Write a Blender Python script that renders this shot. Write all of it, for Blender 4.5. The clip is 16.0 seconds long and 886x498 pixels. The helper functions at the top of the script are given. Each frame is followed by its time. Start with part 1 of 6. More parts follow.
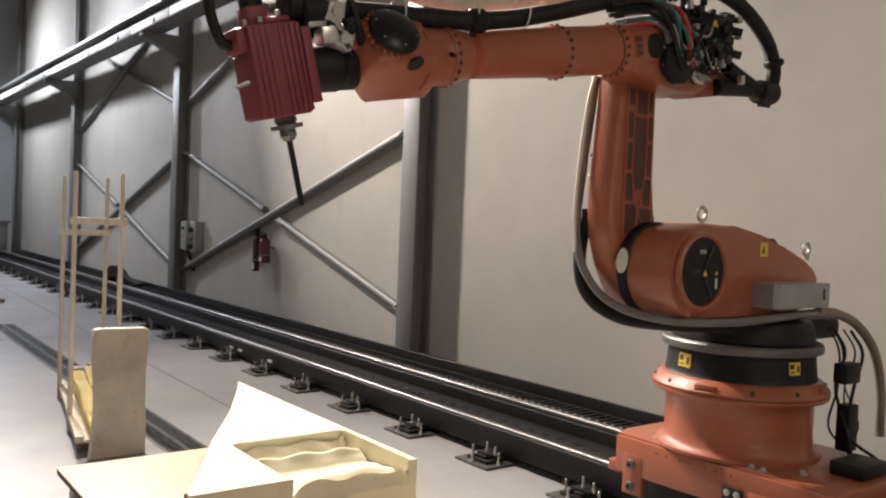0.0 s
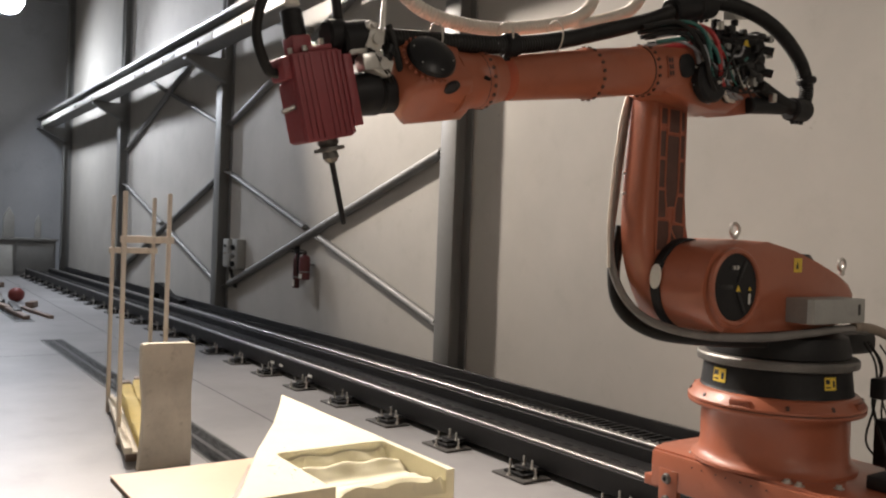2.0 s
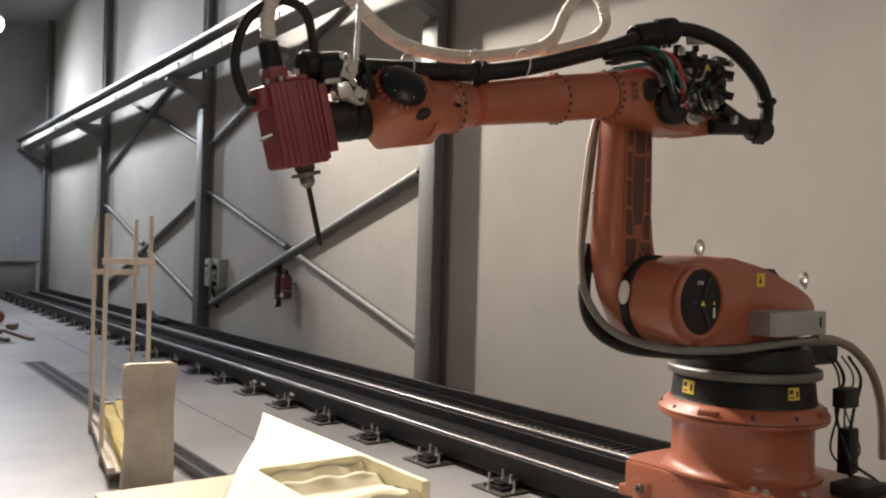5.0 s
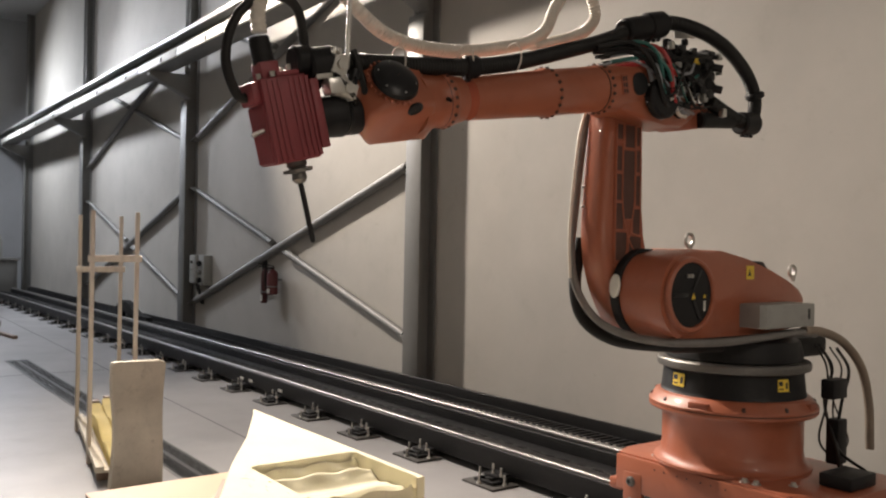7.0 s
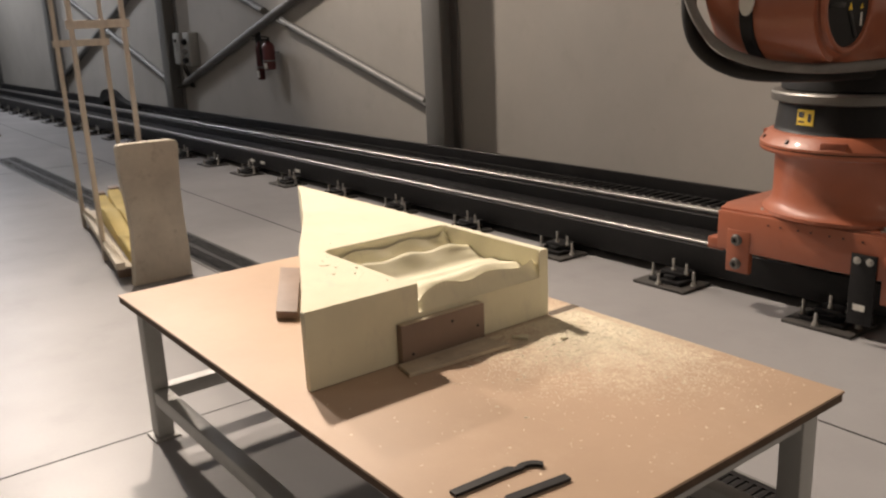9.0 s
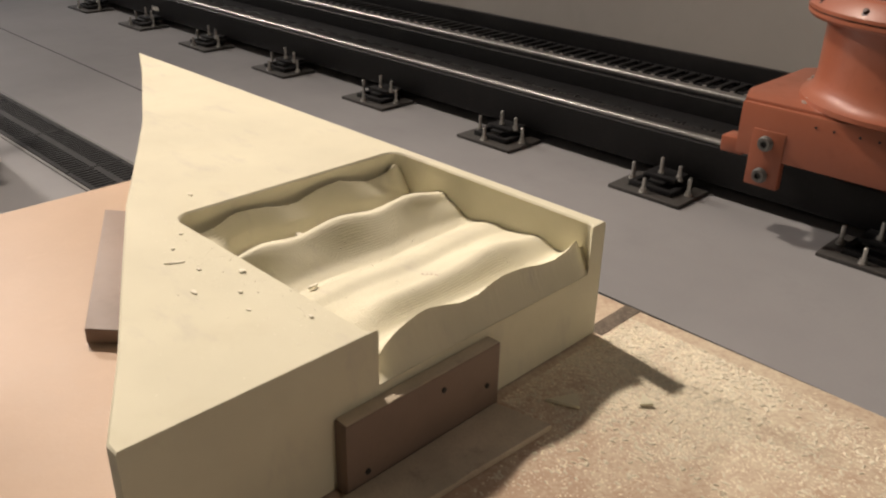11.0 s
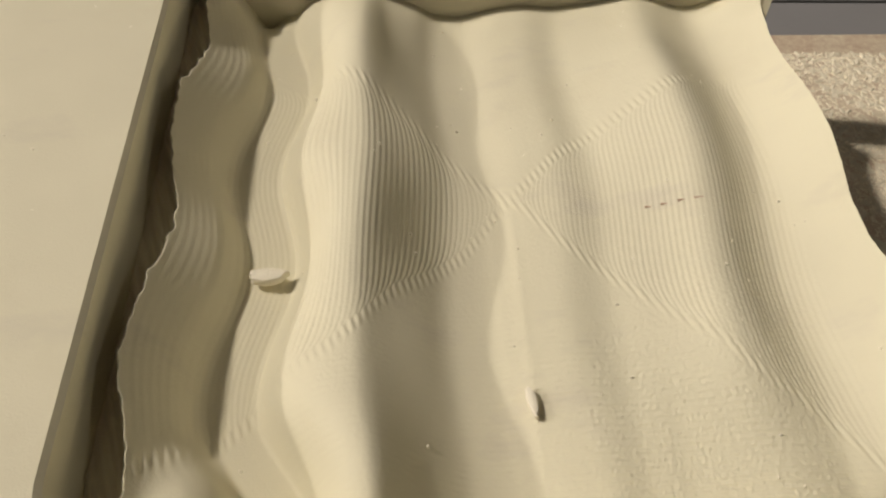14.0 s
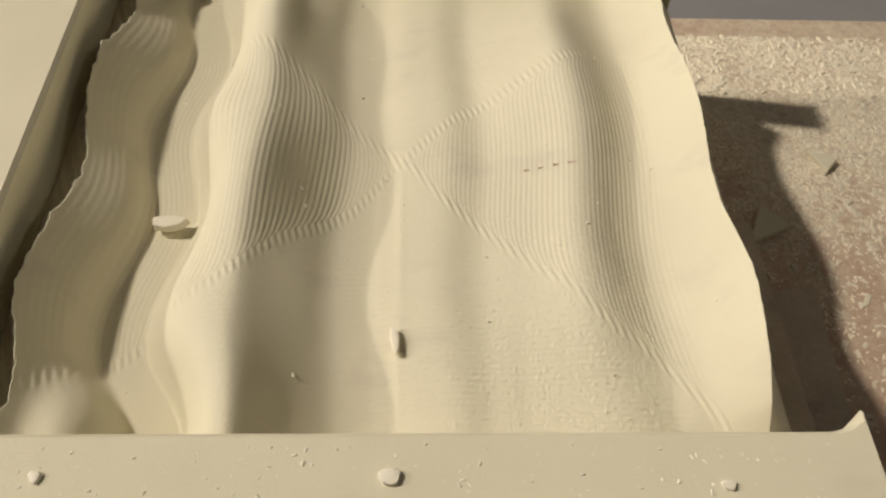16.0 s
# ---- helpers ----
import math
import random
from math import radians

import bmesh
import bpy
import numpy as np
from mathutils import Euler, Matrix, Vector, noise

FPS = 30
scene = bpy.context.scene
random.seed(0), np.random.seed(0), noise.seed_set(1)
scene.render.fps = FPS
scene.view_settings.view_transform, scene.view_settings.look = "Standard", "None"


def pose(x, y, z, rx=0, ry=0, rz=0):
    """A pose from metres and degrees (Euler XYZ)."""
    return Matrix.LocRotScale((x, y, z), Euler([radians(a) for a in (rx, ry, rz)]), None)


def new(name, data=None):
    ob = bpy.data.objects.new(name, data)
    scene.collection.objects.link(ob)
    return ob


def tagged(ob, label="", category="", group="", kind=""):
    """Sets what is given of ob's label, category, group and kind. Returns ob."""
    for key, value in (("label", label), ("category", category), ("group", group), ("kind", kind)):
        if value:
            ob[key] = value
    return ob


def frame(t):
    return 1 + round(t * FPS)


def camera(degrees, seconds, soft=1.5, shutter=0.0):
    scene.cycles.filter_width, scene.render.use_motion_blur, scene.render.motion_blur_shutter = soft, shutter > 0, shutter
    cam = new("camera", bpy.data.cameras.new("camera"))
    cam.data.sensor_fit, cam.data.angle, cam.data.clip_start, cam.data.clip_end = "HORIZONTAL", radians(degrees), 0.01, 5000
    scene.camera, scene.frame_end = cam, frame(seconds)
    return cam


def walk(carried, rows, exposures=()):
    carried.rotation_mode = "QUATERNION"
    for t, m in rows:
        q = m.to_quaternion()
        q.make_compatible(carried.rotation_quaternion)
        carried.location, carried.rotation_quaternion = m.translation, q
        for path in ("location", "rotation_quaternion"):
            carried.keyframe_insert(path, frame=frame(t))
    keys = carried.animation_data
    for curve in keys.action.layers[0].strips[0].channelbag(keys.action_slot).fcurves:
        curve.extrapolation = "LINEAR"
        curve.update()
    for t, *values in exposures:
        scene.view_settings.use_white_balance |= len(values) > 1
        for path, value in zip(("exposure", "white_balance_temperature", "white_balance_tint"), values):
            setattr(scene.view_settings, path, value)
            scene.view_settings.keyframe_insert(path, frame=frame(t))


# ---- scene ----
cam = camera(55.41, 16.0, soft=2.2, shutter=0.15)
PATH = [
    (0, pose(0.500, -0.022, 1.350, 88.09, -2.37, 53.13)),
    (0.5, pose(0.509, -0.030, 1.352, 88.94, -2.72, 53.34)),
    (1, pose(0.512, -0.044, 1.349, 89.62, -2.72, 54.23)),
    (1.5, pose(0.524, -0.063, 1.348, 89.74, -2.17, 54.85)),
    (2, pose(0.576, -0.073, 1.352, 89.13, -2.14, 55.67)),
    (2.5, pose(0.638, -0.065, 1.352, 88.77, -2.54, 55.83)),
    (3, pose(0.684, -0.079, 1.364, 89.03, -2.35, 55.85)),
    (3.5, pose(0.679, -0.097, 1.365, 89.74, -1.61, 56.15)),
    (4, pose(0.682, -0.104, 1.364, 90.21, -0.99, 55.48)),
    (4.5, pose(0.682, -0.107, 1.364, 90.36, -1.30, 54.88)),
    (7, pose(0.660, -0.127, 1.367, 89.93, -1.10, 53.45)),
    (7.5, pose(0.608, -0.142, 1.348, 88.01, -0.20, 53.36)),
    (8, pose(0.443, -0.128, 1.296, 84.22, 0.80, 56.37)),
    (8.5, pose(0.242, -0.067, 1.260, 81.11, 1.82, 57.76)),
    (9, pose(-0.053, -0.011, 1.200, 74.92, 2.34, 52.20)),
    (9.2, pose(-0.148, 0.016, 1.188, 72.98, 1.98, 49.79)),
    (11.3, pose(-1.087, 0.626, 1.066, 61.56, -0.64, 44.46)),
    (11.5, pose(-1.171, 0.669, 1.043, 59.74, 0.32, 42.67)),
    (11.9, pose(-1.353, 0.697, 1.030, 56.03, 0.74, 35.64)),
    (12, pose(-1.404, 0.703, 1.029, 55.01, 0.83, 32.71)),
    (12.2, pose(-1.469, 0.718, 1.021, 53.51, 0.90, 28.40)),
    (12.5, pose(-1.542, 0.762, 1.003, 50.65, 1.15, 24.05)),
    (13, pose(-1.657, 0.837, 0.983, 44.51, 1.38, 13.01)),
    (13.5, pose(-1.758, 0.885, 0.965, 42.20, 0.96, 1.07)),
    (14, pose(-1.803, 0.909, 0.940, 38.93, -1.51, -2.76)),
    (14.5, pose(-1.807, 0.910, 0.937, 37.28, -2.26, -3.23)),
    (15, pose(-1.790, 0.903, 0.938, 34.52, -1.87, -3.82)),
    (15.5, pose(-1.773, 0.895, 0.943, 34.36, -2.15, -3.68)),
    (16, pose(-1.733, 0.867, 0.964, 37.82, -1.93, -1.12)),
]
walk(cam, PATH, exposures=[(0.0, 0.22, 6500, 14), (1.0, 0.06, 6500, 14), (4.0, 0.12, 6450, 13), (7.5, 0.08, 6600, 14), (8.0, 0.0, 6750, 16), (8.5, -0.16, 6850, 16), (9.0, -0.39, 6850, 16), (11.3, -0.79, 6600, 15), (12.0, -0.81, 6550, 14),
                           (12.5, -0.93, 6400, 12), (13.0, -1.33, 6350, 12), (14.0, -1.38, 6400, 11), (15.0, -1.41, 6450, 11), (16.0, -1.3, 6450, 11)])

# ---- world and lamps ----
world = bpy.data.worlds.new("hall_air")
scene.world = world
world.use_nodes = True
world.node_tree.nodes["Background"].inputs[0].default_value = (0.75, 0.85, 1.0, 1)
world.node_tree.nodes["Background"].inputs[1].default_value = 0.03


def aim_of(x, y, z, target):
    """Where a lamp head hangs and which way it faces; no target: straight down."""
    way = Vector(target) - Vector((x, y, z)) if target else Vector((0, 0, -1))
    return Matrix.Translation((x, y, z)) @ (-way).to_track_quat("Z", "Y").to_matrix().to_4x4()


def hall_lamp(x, y, z, power, size, colour, target=None, spread=180):
    """The light of a high-bay lamp in the hall; some are added, unseen fill."""
    d = bpy.data.lights.new("lamp_light", "AREA")
    d.shape, d.size, d.energy, d.color = "DISK", size, power, colour
    d.spread = radians(spread)
    ob = new("lamp_light", d)
    ob.matrix_world = aim_of(x, y, z, target) @ Matrix.Translation((0, 0, -0.27))
    return ob


WARM = (1.0, 0.89, 0.75)
COOL = (0.86, 0.93, 1.0)
# The second row's three lamps are unseen, added as fill light.
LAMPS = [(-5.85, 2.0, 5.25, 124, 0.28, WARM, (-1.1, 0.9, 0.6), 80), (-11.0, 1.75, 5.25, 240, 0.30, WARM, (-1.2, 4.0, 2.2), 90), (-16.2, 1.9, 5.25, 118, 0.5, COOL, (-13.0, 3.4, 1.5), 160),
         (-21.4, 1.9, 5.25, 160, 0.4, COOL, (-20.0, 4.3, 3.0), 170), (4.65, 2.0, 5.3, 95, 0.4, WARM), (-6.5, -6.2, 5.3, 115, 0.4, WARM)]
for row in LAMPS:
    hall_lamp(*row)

# low fill light, added in an assumed opening of the unseen east wall
FILL_OPENING = (-4.6, -0.4, 2.3)          # from y, to y, height
d = bpy.data.lights.new("east_fill_light", "AREA")
d.shape, d.size, d.size_y, d.energy, d.color = "RECTANGLE", FILL_OPENING[1] - FILL_OPENING[0] - 0.1, FILL_OPENING[2] - 0.1, 60, (1.0, 0.86, 0.66)
east_fill = new("east_fill_light", d)
east_fill.matrix_world = pose(9.1, (FILL_OPENING[0] + FILL_OPENING[1]) / 2, FILL_OPENING[2] / 2, 90, 0, 90)


# ---- small modelling kit ----
def mesh_of(name, bm, material, smooth=None):
    me = bpy.data.meshes.new(name)
    bm.normal_update()
    if smooth is not None:
        lim = radians(smooth)
        for f in bm.faces:
            f.smooth = True
        for e in bm.edges:
            e.smooth = len(e.link_faces) == 2 and e.calc_face_angle(0) < lim
    bm.to_mesh(me)
    bm.free()
    mats = material if isinstance(material, (list, tuple)) else [material]
    for m in mats:
        me.materials.append(m)
    return me


def part(name, bm, material, parent=None, label="", smooth=35):
    ob = new(name, mesh_of(name, bm, material, smooth))
    if parent is not None:
        ob.parent = parent
        ob.matrix_parent_inverse = base_of(parent).inverted()
    return tagged(ob, label)


def base_of(ob):
    return Matrix.Translation(ob.location) if ob.data is None else Matrix()


def thing(name, label, category, group="", kind="", at=(0, 0, 0)):
    ob = new(name)
    ob.empty_display_size = 0.1
    ob.location = at
    bpy.context.view_layer.update()
    return tagged(ob, label, category, group, kind)


def whole(name, bm, material, label, category, group="", kind="", smooth=35):
    return tagged(part(name, bm, material, None, "", smooth), label, category, group, kind)


def bm_new():
    return bmesh.new()


def add_box(bm, lo, hi, bevel=0.0, m=None, seg=2):
    lo, hi = Vector(lo), Vector(hi)
    c, s = (lo + hi) / 2, hi - lo
    r = bmesh.ops.create_cube(bm, size=1.0, matrix=Matrix.Translation(c) @ Matrix.Diagonal((*s, 1)))
    if bevel:
        edges = list({e for v in r["verts"] for e in v.link_edges})
        out = bmesh.ops.bevel(bm, geom=edges, offset=bevel, segments=seg, affect="EDGES", profile=0.5)
        verts = list({v for f in out["faces"] for v in f.verts} | {v for v in r["verts"] if v.is_valid})
    else:
        verts = r["verts"]
    if m is not None:
        bmesh.ops.transform(bm, matrix=m, verts=verts)
    return bm


def axes_to(p0, p1):
    p0, p1 = Vector(p0), Vector(p1)
    d = (p1 - p0)
    q = d.to_track_quat("Z", "Y").to_matrix().to_4x4()
    return Matrix.Translation(p0) @ q, d.length


def add_lathe(bm, prof, m=None, seg=32, caps=True):
    """prof: rows of radius and height along z; m: its place."""
    m = m or Matrix()
    rings = []
    for r, z in prof:
        rings.append([bm.verts.new(m @ Vector((r * math.cos(2 * math.pi * i / seg), r * math.sin(2 * math.pi * i / seg), z))) for i in range(seg)])
    for a, b in zip(rings, rings[1:]):
        for i in range(seg):
            j = (i + 1) % seg
            bm.faces.new((a[i], a[j], b[j], b[i]))
    if caps:
        bm.faces.new(list(reversed(rings[0])))
        bm.faces.new(rings[-1])
    return bm


def add_cyl(bm, p0, p1, r0, r1=None, seg=20, chamfer=0.0):
    m, n = axes_to(p0, p1)
    r1 = r0 if r1 is None else r1
    if chamfer:
        prof = [(r0 - chamfer, 0), (r0, chamfer), (r1, n - chamfer), (r1 - chamfer, n)]
    else:
        prof = [(r0, 0), (r1, n)]
    return add_lathe(bm, prof, m, seg)


def curve_points(pts, steps=8):
    """A smooth line through the points."""
    p = [Vector(q) for q in pts]
    p = [2 * p[0] - p[1]] + p + [2 * p[-1] - p[-2]]
    out = []
    for i in range(1, len(p) - 2):
        for k in range(steps):
            t = k / steps
            a, b, c, d = p[i - 1], p[i], p[i + 1], p[i + 2]
            out.append(0.5 * (2 * b + (c - a) * t + (2 * a - 5 * b + 4 * c - d) * t * t + (3 * b - a - 3 * c + d) * t ** 3))
    out.append(p[-2])
    return out


def add_tube(bm, pts, r, seg=10, steps=8, rib=0.0, rib_len=0.012, smooth=True):
    """A tube along the points; rib: how deep its corrugation is."""
    line = curve_points(pts, steps) if smooth else [Vector(q) for q in pts]
    if rib:
        dense, run = [], 0.0
        for a, b in zip(line, line[1:]):
            n = max(1, int((b - a).length / (rib_len / 4)))
            dense += [a.lerp(b, k / n) for k in range(n)]
        line = dense + [line[-1]]
    rings, run, up = [], 0.0, Vector((0.13, 0.21, 1)).normalized()
    for i, c in enumerate(line):
        a, b = line[max(0, i - 1)], line[min(len(line) - 1, i + 1)]
        d = (b - a).normalized()
        side = d.cross(up)
        if side.length < 1e-4:
            side = d.cross(Vector((1, 0, 0)))
        side.normalize()
        up = side.cross(d).normalized()
        if i:
            run += (c - line[i - 1]).length
        rr = r - rib * (0.5 + 0.5 * math.cos(2 * math.pi * run / rib_len)) if rib else r
        rings.append([bm.verts.new(c + rr * (math.cos(2 * math.pi * k / seg) * side + math.sin(2 * math.pi * k / seg) * up)) for k in range(seg)])
    for a, b in zip(rings, rings[1:]):
        for i in range(seg):
            j = (i + 1) % seg
            bm.faces.new((a[i], a[j], b[j], b[i]))
    bm.faces.new(list(reversed(rings[0])))
    bm.faces.new(rings[-1])
    return bm


def add_prism(bm, outline, depth, m=None, bevel=0.0):
    """outline: corners in the x, y plane, anticlockwise; depth along z; m: its place."""
    m = m or Matrix()
    low = [bm.verts.new(m @ Vector((x, y, 0))) for x, y in outline]
    top = [bm.verts.new(m @ Vector((x, y, depth))) for x, y in outline]
    n = len(outline)
    faces = [bm.faces.new(list(reversed(low))), bm.faces.new(top)]
    for i in range(n):
        j = (i + 1) % n
        faces.append(bm.faces.new((low[i], low[j], top[j], top[i])))
    if bevel:
        edges = list({e for f in faces[:2] for e in f.edges})
        bmesh.ops.bevel(bm, geom=edges, offset=bevel, segments=2, affect="EDGES", profile=0.5)
    return bm


def hexa(r, n=6, turn=0.0):
    return [(r * math.cos(2 * math.pi * i / n + turn), r * math.sin(2 * math.pi * i / n + turn)) for i in range(n)]


# the plane across the hall: u along -y (forward for the machine), v up; depth along +x
def side_plane(x):
    return Matrix(((0, 0, 1, x), (1, 0, 0, 0), (0, 1, 0, 0), (0, 0, 0, 1)))


# ---- materials ----
def ramp_mix(nt, fac, a, b):
    n = nt.nodes.new("ShaderNodeMix")
    n.data_type = "RGBA"
    nt.links.new(fac, n.inputs[0])
    for i, c in ((6, a), (7, b)):
        if hasattr(c, "default_value"):
            nt.links.new(c, n.inputs[i])
        else:
            n.inputs[i].default_value = (*c, 1)
    return n.outputs[2]


def noise_tex(nt, coord, scale, detail=4, rough=0.6):
    n = nt.nodes.new("ShaderNodeTexNoise")
    n.inputs["Scale"].default_value, n.inputs["Detail"].default_value, n.inputs["Roughness"].default_value = scale, detail, rough
    nt.links.new(coord, n.inputs["Vector"])
    return n.outputs["Fac"]


def steps_of(nt, fac, lo, hi):
    n = nt.nodes.new("ShaderNodeMapRange")
    n.inputs[1].default_value, n.inputs[2].default_value = lo, hi
    nt.links.new(fac, n.inputs[0])
    return n.outputs[0]


def material(name, colour, rough=0.5, metal=0.0, dirt=None, big=3.0, fine=60.0, vary=0.12, bump=0.15, dirt_amount=0.35, rough_vary=0.12,
             stretch=(1, 1, 1), coat=0.0, per_piece=0.0, bump_dist=0.002):
    """A painted, cast, wooden or plastic surface: broad tone, fine grain, marks of wear, fine relief."""
    mt = bpy.data.materials.new(name)
    mt.use_nodes = True
    nt = mt.node_tree
    bsdf = nt.nodes["Principled BSDF"]
    tc = nt.nodes.new("ShaderNodeTexCoord")
    mp = nt.nodes.new("ShaderNodeMapping")
    mp.inputs["Scale"].default_value = stretch
    nt.links.new(tc.outputs["Object"], mp.inputs["Vector"])
    v = mp.outputs[0]
    dirt = dirt or tuple(c * 0.45 for c in colour)
    n1, n2 = noise_tex(nt, v, big), noise_tex(nt, v, fine, 3)
    light = tuple(min(1, c * (1 + vary)) for c in colour)
    dark = tuple(c * (1 - vary) for c in colour)
    c1 = ramp_mix(nt, steps_of(nt, n1, 0.3, 0.7), dark, light)
    spot = noise_tex(nt, v, big * 2.7, 6, 0.7)
    m1 = steps_of(nt, spot, 0.56, 0.78)
    mul = nt.nodes.new("ShaderNodeMath")
    mul.operation = "MULTIPLY"
    nt.links.new(m1, mul.inputs[0])
    mul.inputs[1].default_value = dirt_amount
    c2 = ramp_mix(nt, mul.outputs[0], c1, dirt)
    grain = nt.nodes.new("ShaderNodeMath")
    grain.operation = "MULTIPLY"
    nt.links.new(steps_of(nt, n2, 0.45, 0.8), grain.inputs[0])
    grain.inputs[1].default_value = vary
    c3 = ramp_mix(nt, grain.outputs[0], c2, dirt)
    if per_piece:
        oi = nt.nodes.new("ShaderNodeObjectInfo")
        hs = nt.nodes.new("ShaderNodeHueSaturation")
        nt.links.new(c3, hs.inputs["Color"])
        nt.links.new(steps_of_out(nt, oi.outputs["Random"], 1 - per_piece, 1 + per_piece), hs.inputs["Value"])
        c3 = hs.outputs[0]
    nt.links.new(c3, bsdf.inputs["Base Color"])
    rr = nt.nodes.new("ShaderNodeMapRange")
    rr.inputs[3].default_value, rr.inputs[4].default_value = max(0.03, rough - rough_vary), min(1, rough + rough_vary)
    nt.links.new(spot, rr.inputs[0])
    nt.links.new(rr.outputs[0], bsdf.inputs["Roughness"])
    bsdf.inputs["Metallic"].default_value = metal
    bsdf.inputs["Coat Weight"].default_value = coat
    if bump:
        bp = nt.nodes.new("ShaderNodeBump")
        bp.inputs["Strength"].default_value, bp.inputs["Distance"].default_value = bump, bump_dist
        nt.links.new(n2, bp.inputs["Height"])
        nt.links.new(bp.outputs[0], bsdf.inputs["Normal"])
    return mt


def steps_of_out(nt, fac, lo, hi):
    n = nt.nodes.new("ShaderNodeMapRange")
    n.inputs[3].default_value, n.inputs[4].default_value = lo, hi
    nt.links.new(fac, n.inputs[0])
    return n.outputs[0]


def glow(name, colour, strength):
    mt = bpy.data.materials.new(name)
    mt.use_nodes = True
    bsdf = mt.node_tree.nodes["Principled BSDF"]
    bsdf.inputs["Base Color"].default_value = (0.8, 0.8, 0.8, 1)
    bsdf.inputs["Emission Color"].default_value = (*colour, 1)
    bsdf.inputs["Emission Strength"].default_value = strength
    return mt


CONCRETE = material("polished_concrete", (0.31, 0.306, 0.31), 0.42, dirt=(0.25, 0.246, 0.25), big=0.9, fine=70, vary=0.13, bump=0.05, dirt_amount=0.5, rough_vary=0.10)
WALL = material("wall_panel_paint", (0.45, 0.43, 0.395), 0.75, dirt=(0.35, 0.333, 0.30), big=1.1, fine=26, vary=0.07, bump=0.15, dirt_amount=0.42)
WALL_DARK = material("far_wall_paint", (0.40, 0.415, 0.435), 0.8, big=0.5, fine=20, vary=0.10, bump=0.1)
CEIL = material("roof_sheet", (0.42, 0.43, 0.44), 0.7, big=0.6, fine=20, vary=0.08, bump=0.1)
STEEL_PAINT = material("grey_steel_paint", (0.19, 0.19, 0.185), 0.5, dirt=(0.13, 0.125, 0.12), big=2, fine=40, vary=0.07, bump=0.06)
LEG_PAINT = material("light_grey_leg_paint", (0.44, 0.44, 0.425), 0.5, dirt=(0.28, 0.27, 0.25), big=4, fine=50, vary=0.08, bump=0.06)
GALV = material("galvanised_tube", (0.21, 0.208, 0.202), 0.55, 0.2, dirt=(0.15, 0.145, 0.14), big=4, fine=50, vary=0.08, bump=0.05)
BLACK = material("black_machine_paint", (0.011, 0.011, 0.012), 0.5, dirt=(0.032, 0.031, 0.029), big=3, fine=60, vary=0.2, bump=0.08)
BLACK_GLOSS = material("oiled_black_steel", (0.016, 0.016, 0.017), 0.34, dirt=(0.04, 0.04, 0.04), big=2.5, fine=30, vary=0.2, bump=0.05)
RUBBER = material("black_rubber_hose", (0.015, 0.0145, 0.014), 0.5, big=8, fine=90, vary=0.2, bump=0.1)
for mt in (BLACK, BLACK_GLOSS, CONCRETE, RUBBER):
    mt.node_tree.nodes["Principled BSDF"].inputs["Specular IOR Level"].default_value = 0.26
RING_STEEL = material("dull_bearing_steel", (0.17, 0.163, 0.152), 0.42, 0.6, dirt=(0.07, 0.065, 0.06), big=8, fine=90, vary=0.12, bump=0.05)
FOOT = material("dusty_black_plate", (0.045, 0.042, 0.039), 0.6, dirt=(0.14, 0.13, 0.115), big=9, fine=90, vary=0.2, bump=0.1, dirt_amount=0.6)
POLISHED = material("ground_rail_steel", (0.36, 0.355, 0.35), 0.36, 0.85, dirt=(0.09, 0.085, 0.08), big=7, fine=60, vary=0.2, bump=0.05, dirt_amount=0.9)
ZINC = material("zinc_bolt_steel", (0.52, 0.51, 0.48), 0.38, 0.8, big=20, fine=120, vary=0.15, bump=0.05)
ORANGE = material("orange_robot_paint", (0.345, 0.103, 0.052), 0.42, dirt=(0.18, 0.045, 0.022), big=3.2, fine=70, vary=0.08, bump=0.06, dirt_amount=0.45, coat=0.3)
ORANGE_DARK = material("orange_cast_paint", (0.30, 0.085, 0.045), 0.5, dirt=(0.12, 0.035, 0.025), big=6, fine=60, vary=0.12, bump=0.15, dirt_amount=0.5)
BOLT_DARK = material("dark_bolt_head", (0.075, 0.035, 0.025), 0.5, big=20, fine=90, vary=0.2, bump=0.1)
# Brown stands for grimy orange paint in the shade of the rib recesses.
RIB_SHADE_GRIME = material("shaded_grimy_orange_recess", (0.085, 0.036, 0.026), 0.6, dirt=(0.05, 0.024, 0.02), big=12, fine=80, vary=0.2, bump=0.1)
RED = material("red_anodised_spindle", (0.23, 0.042, 0.05), 0.5, dirt=(0.14, 0.022, 0.028), big=6, fine=80, vary=0.12, bump=0.06)
RED_PAINT = material("red_cylinder_paint", (0.11, 0.02, 0.024), 0.45, big=8, fine=60, vary=0.1, bump=0.04)
DARK_RED = material("dark_red_cylinder_paint", (0.07, 0.014, 0.016), 0.45, big=8, fine=60, vary=0.1, bump=0.04)
ALU = material("bare_aluminium", (0.60, 0.59, 0.56), 0.36, 0.85, big=12, fine=90, vary=0.1, bump=0.05)
GREY_BOX = material("grey_enclosure_paint", (0.32, 0.32, 0.30), 0.5, big=6, fine=60, vary=0.08, bump=0.05)
DARK_HOSE = material("grey_hose", (0.17, 0.16, 0.15), 0.5, big=8, fine=90, vary=0.2, bump=0.1)
FILTER = material("pale_filter_bowl", (0.50, 0.49, 0.45), 0.3, dirt=(0.3, 0.28, 0.25), big=12, fine=90, vary=0.1, bump=0.05)
TAN_HOSE = material("tan_woven_hose", (0.24, 0.19, 0.145), 0.6, big=8, fine=120, vary=0.15, bump=0.2)
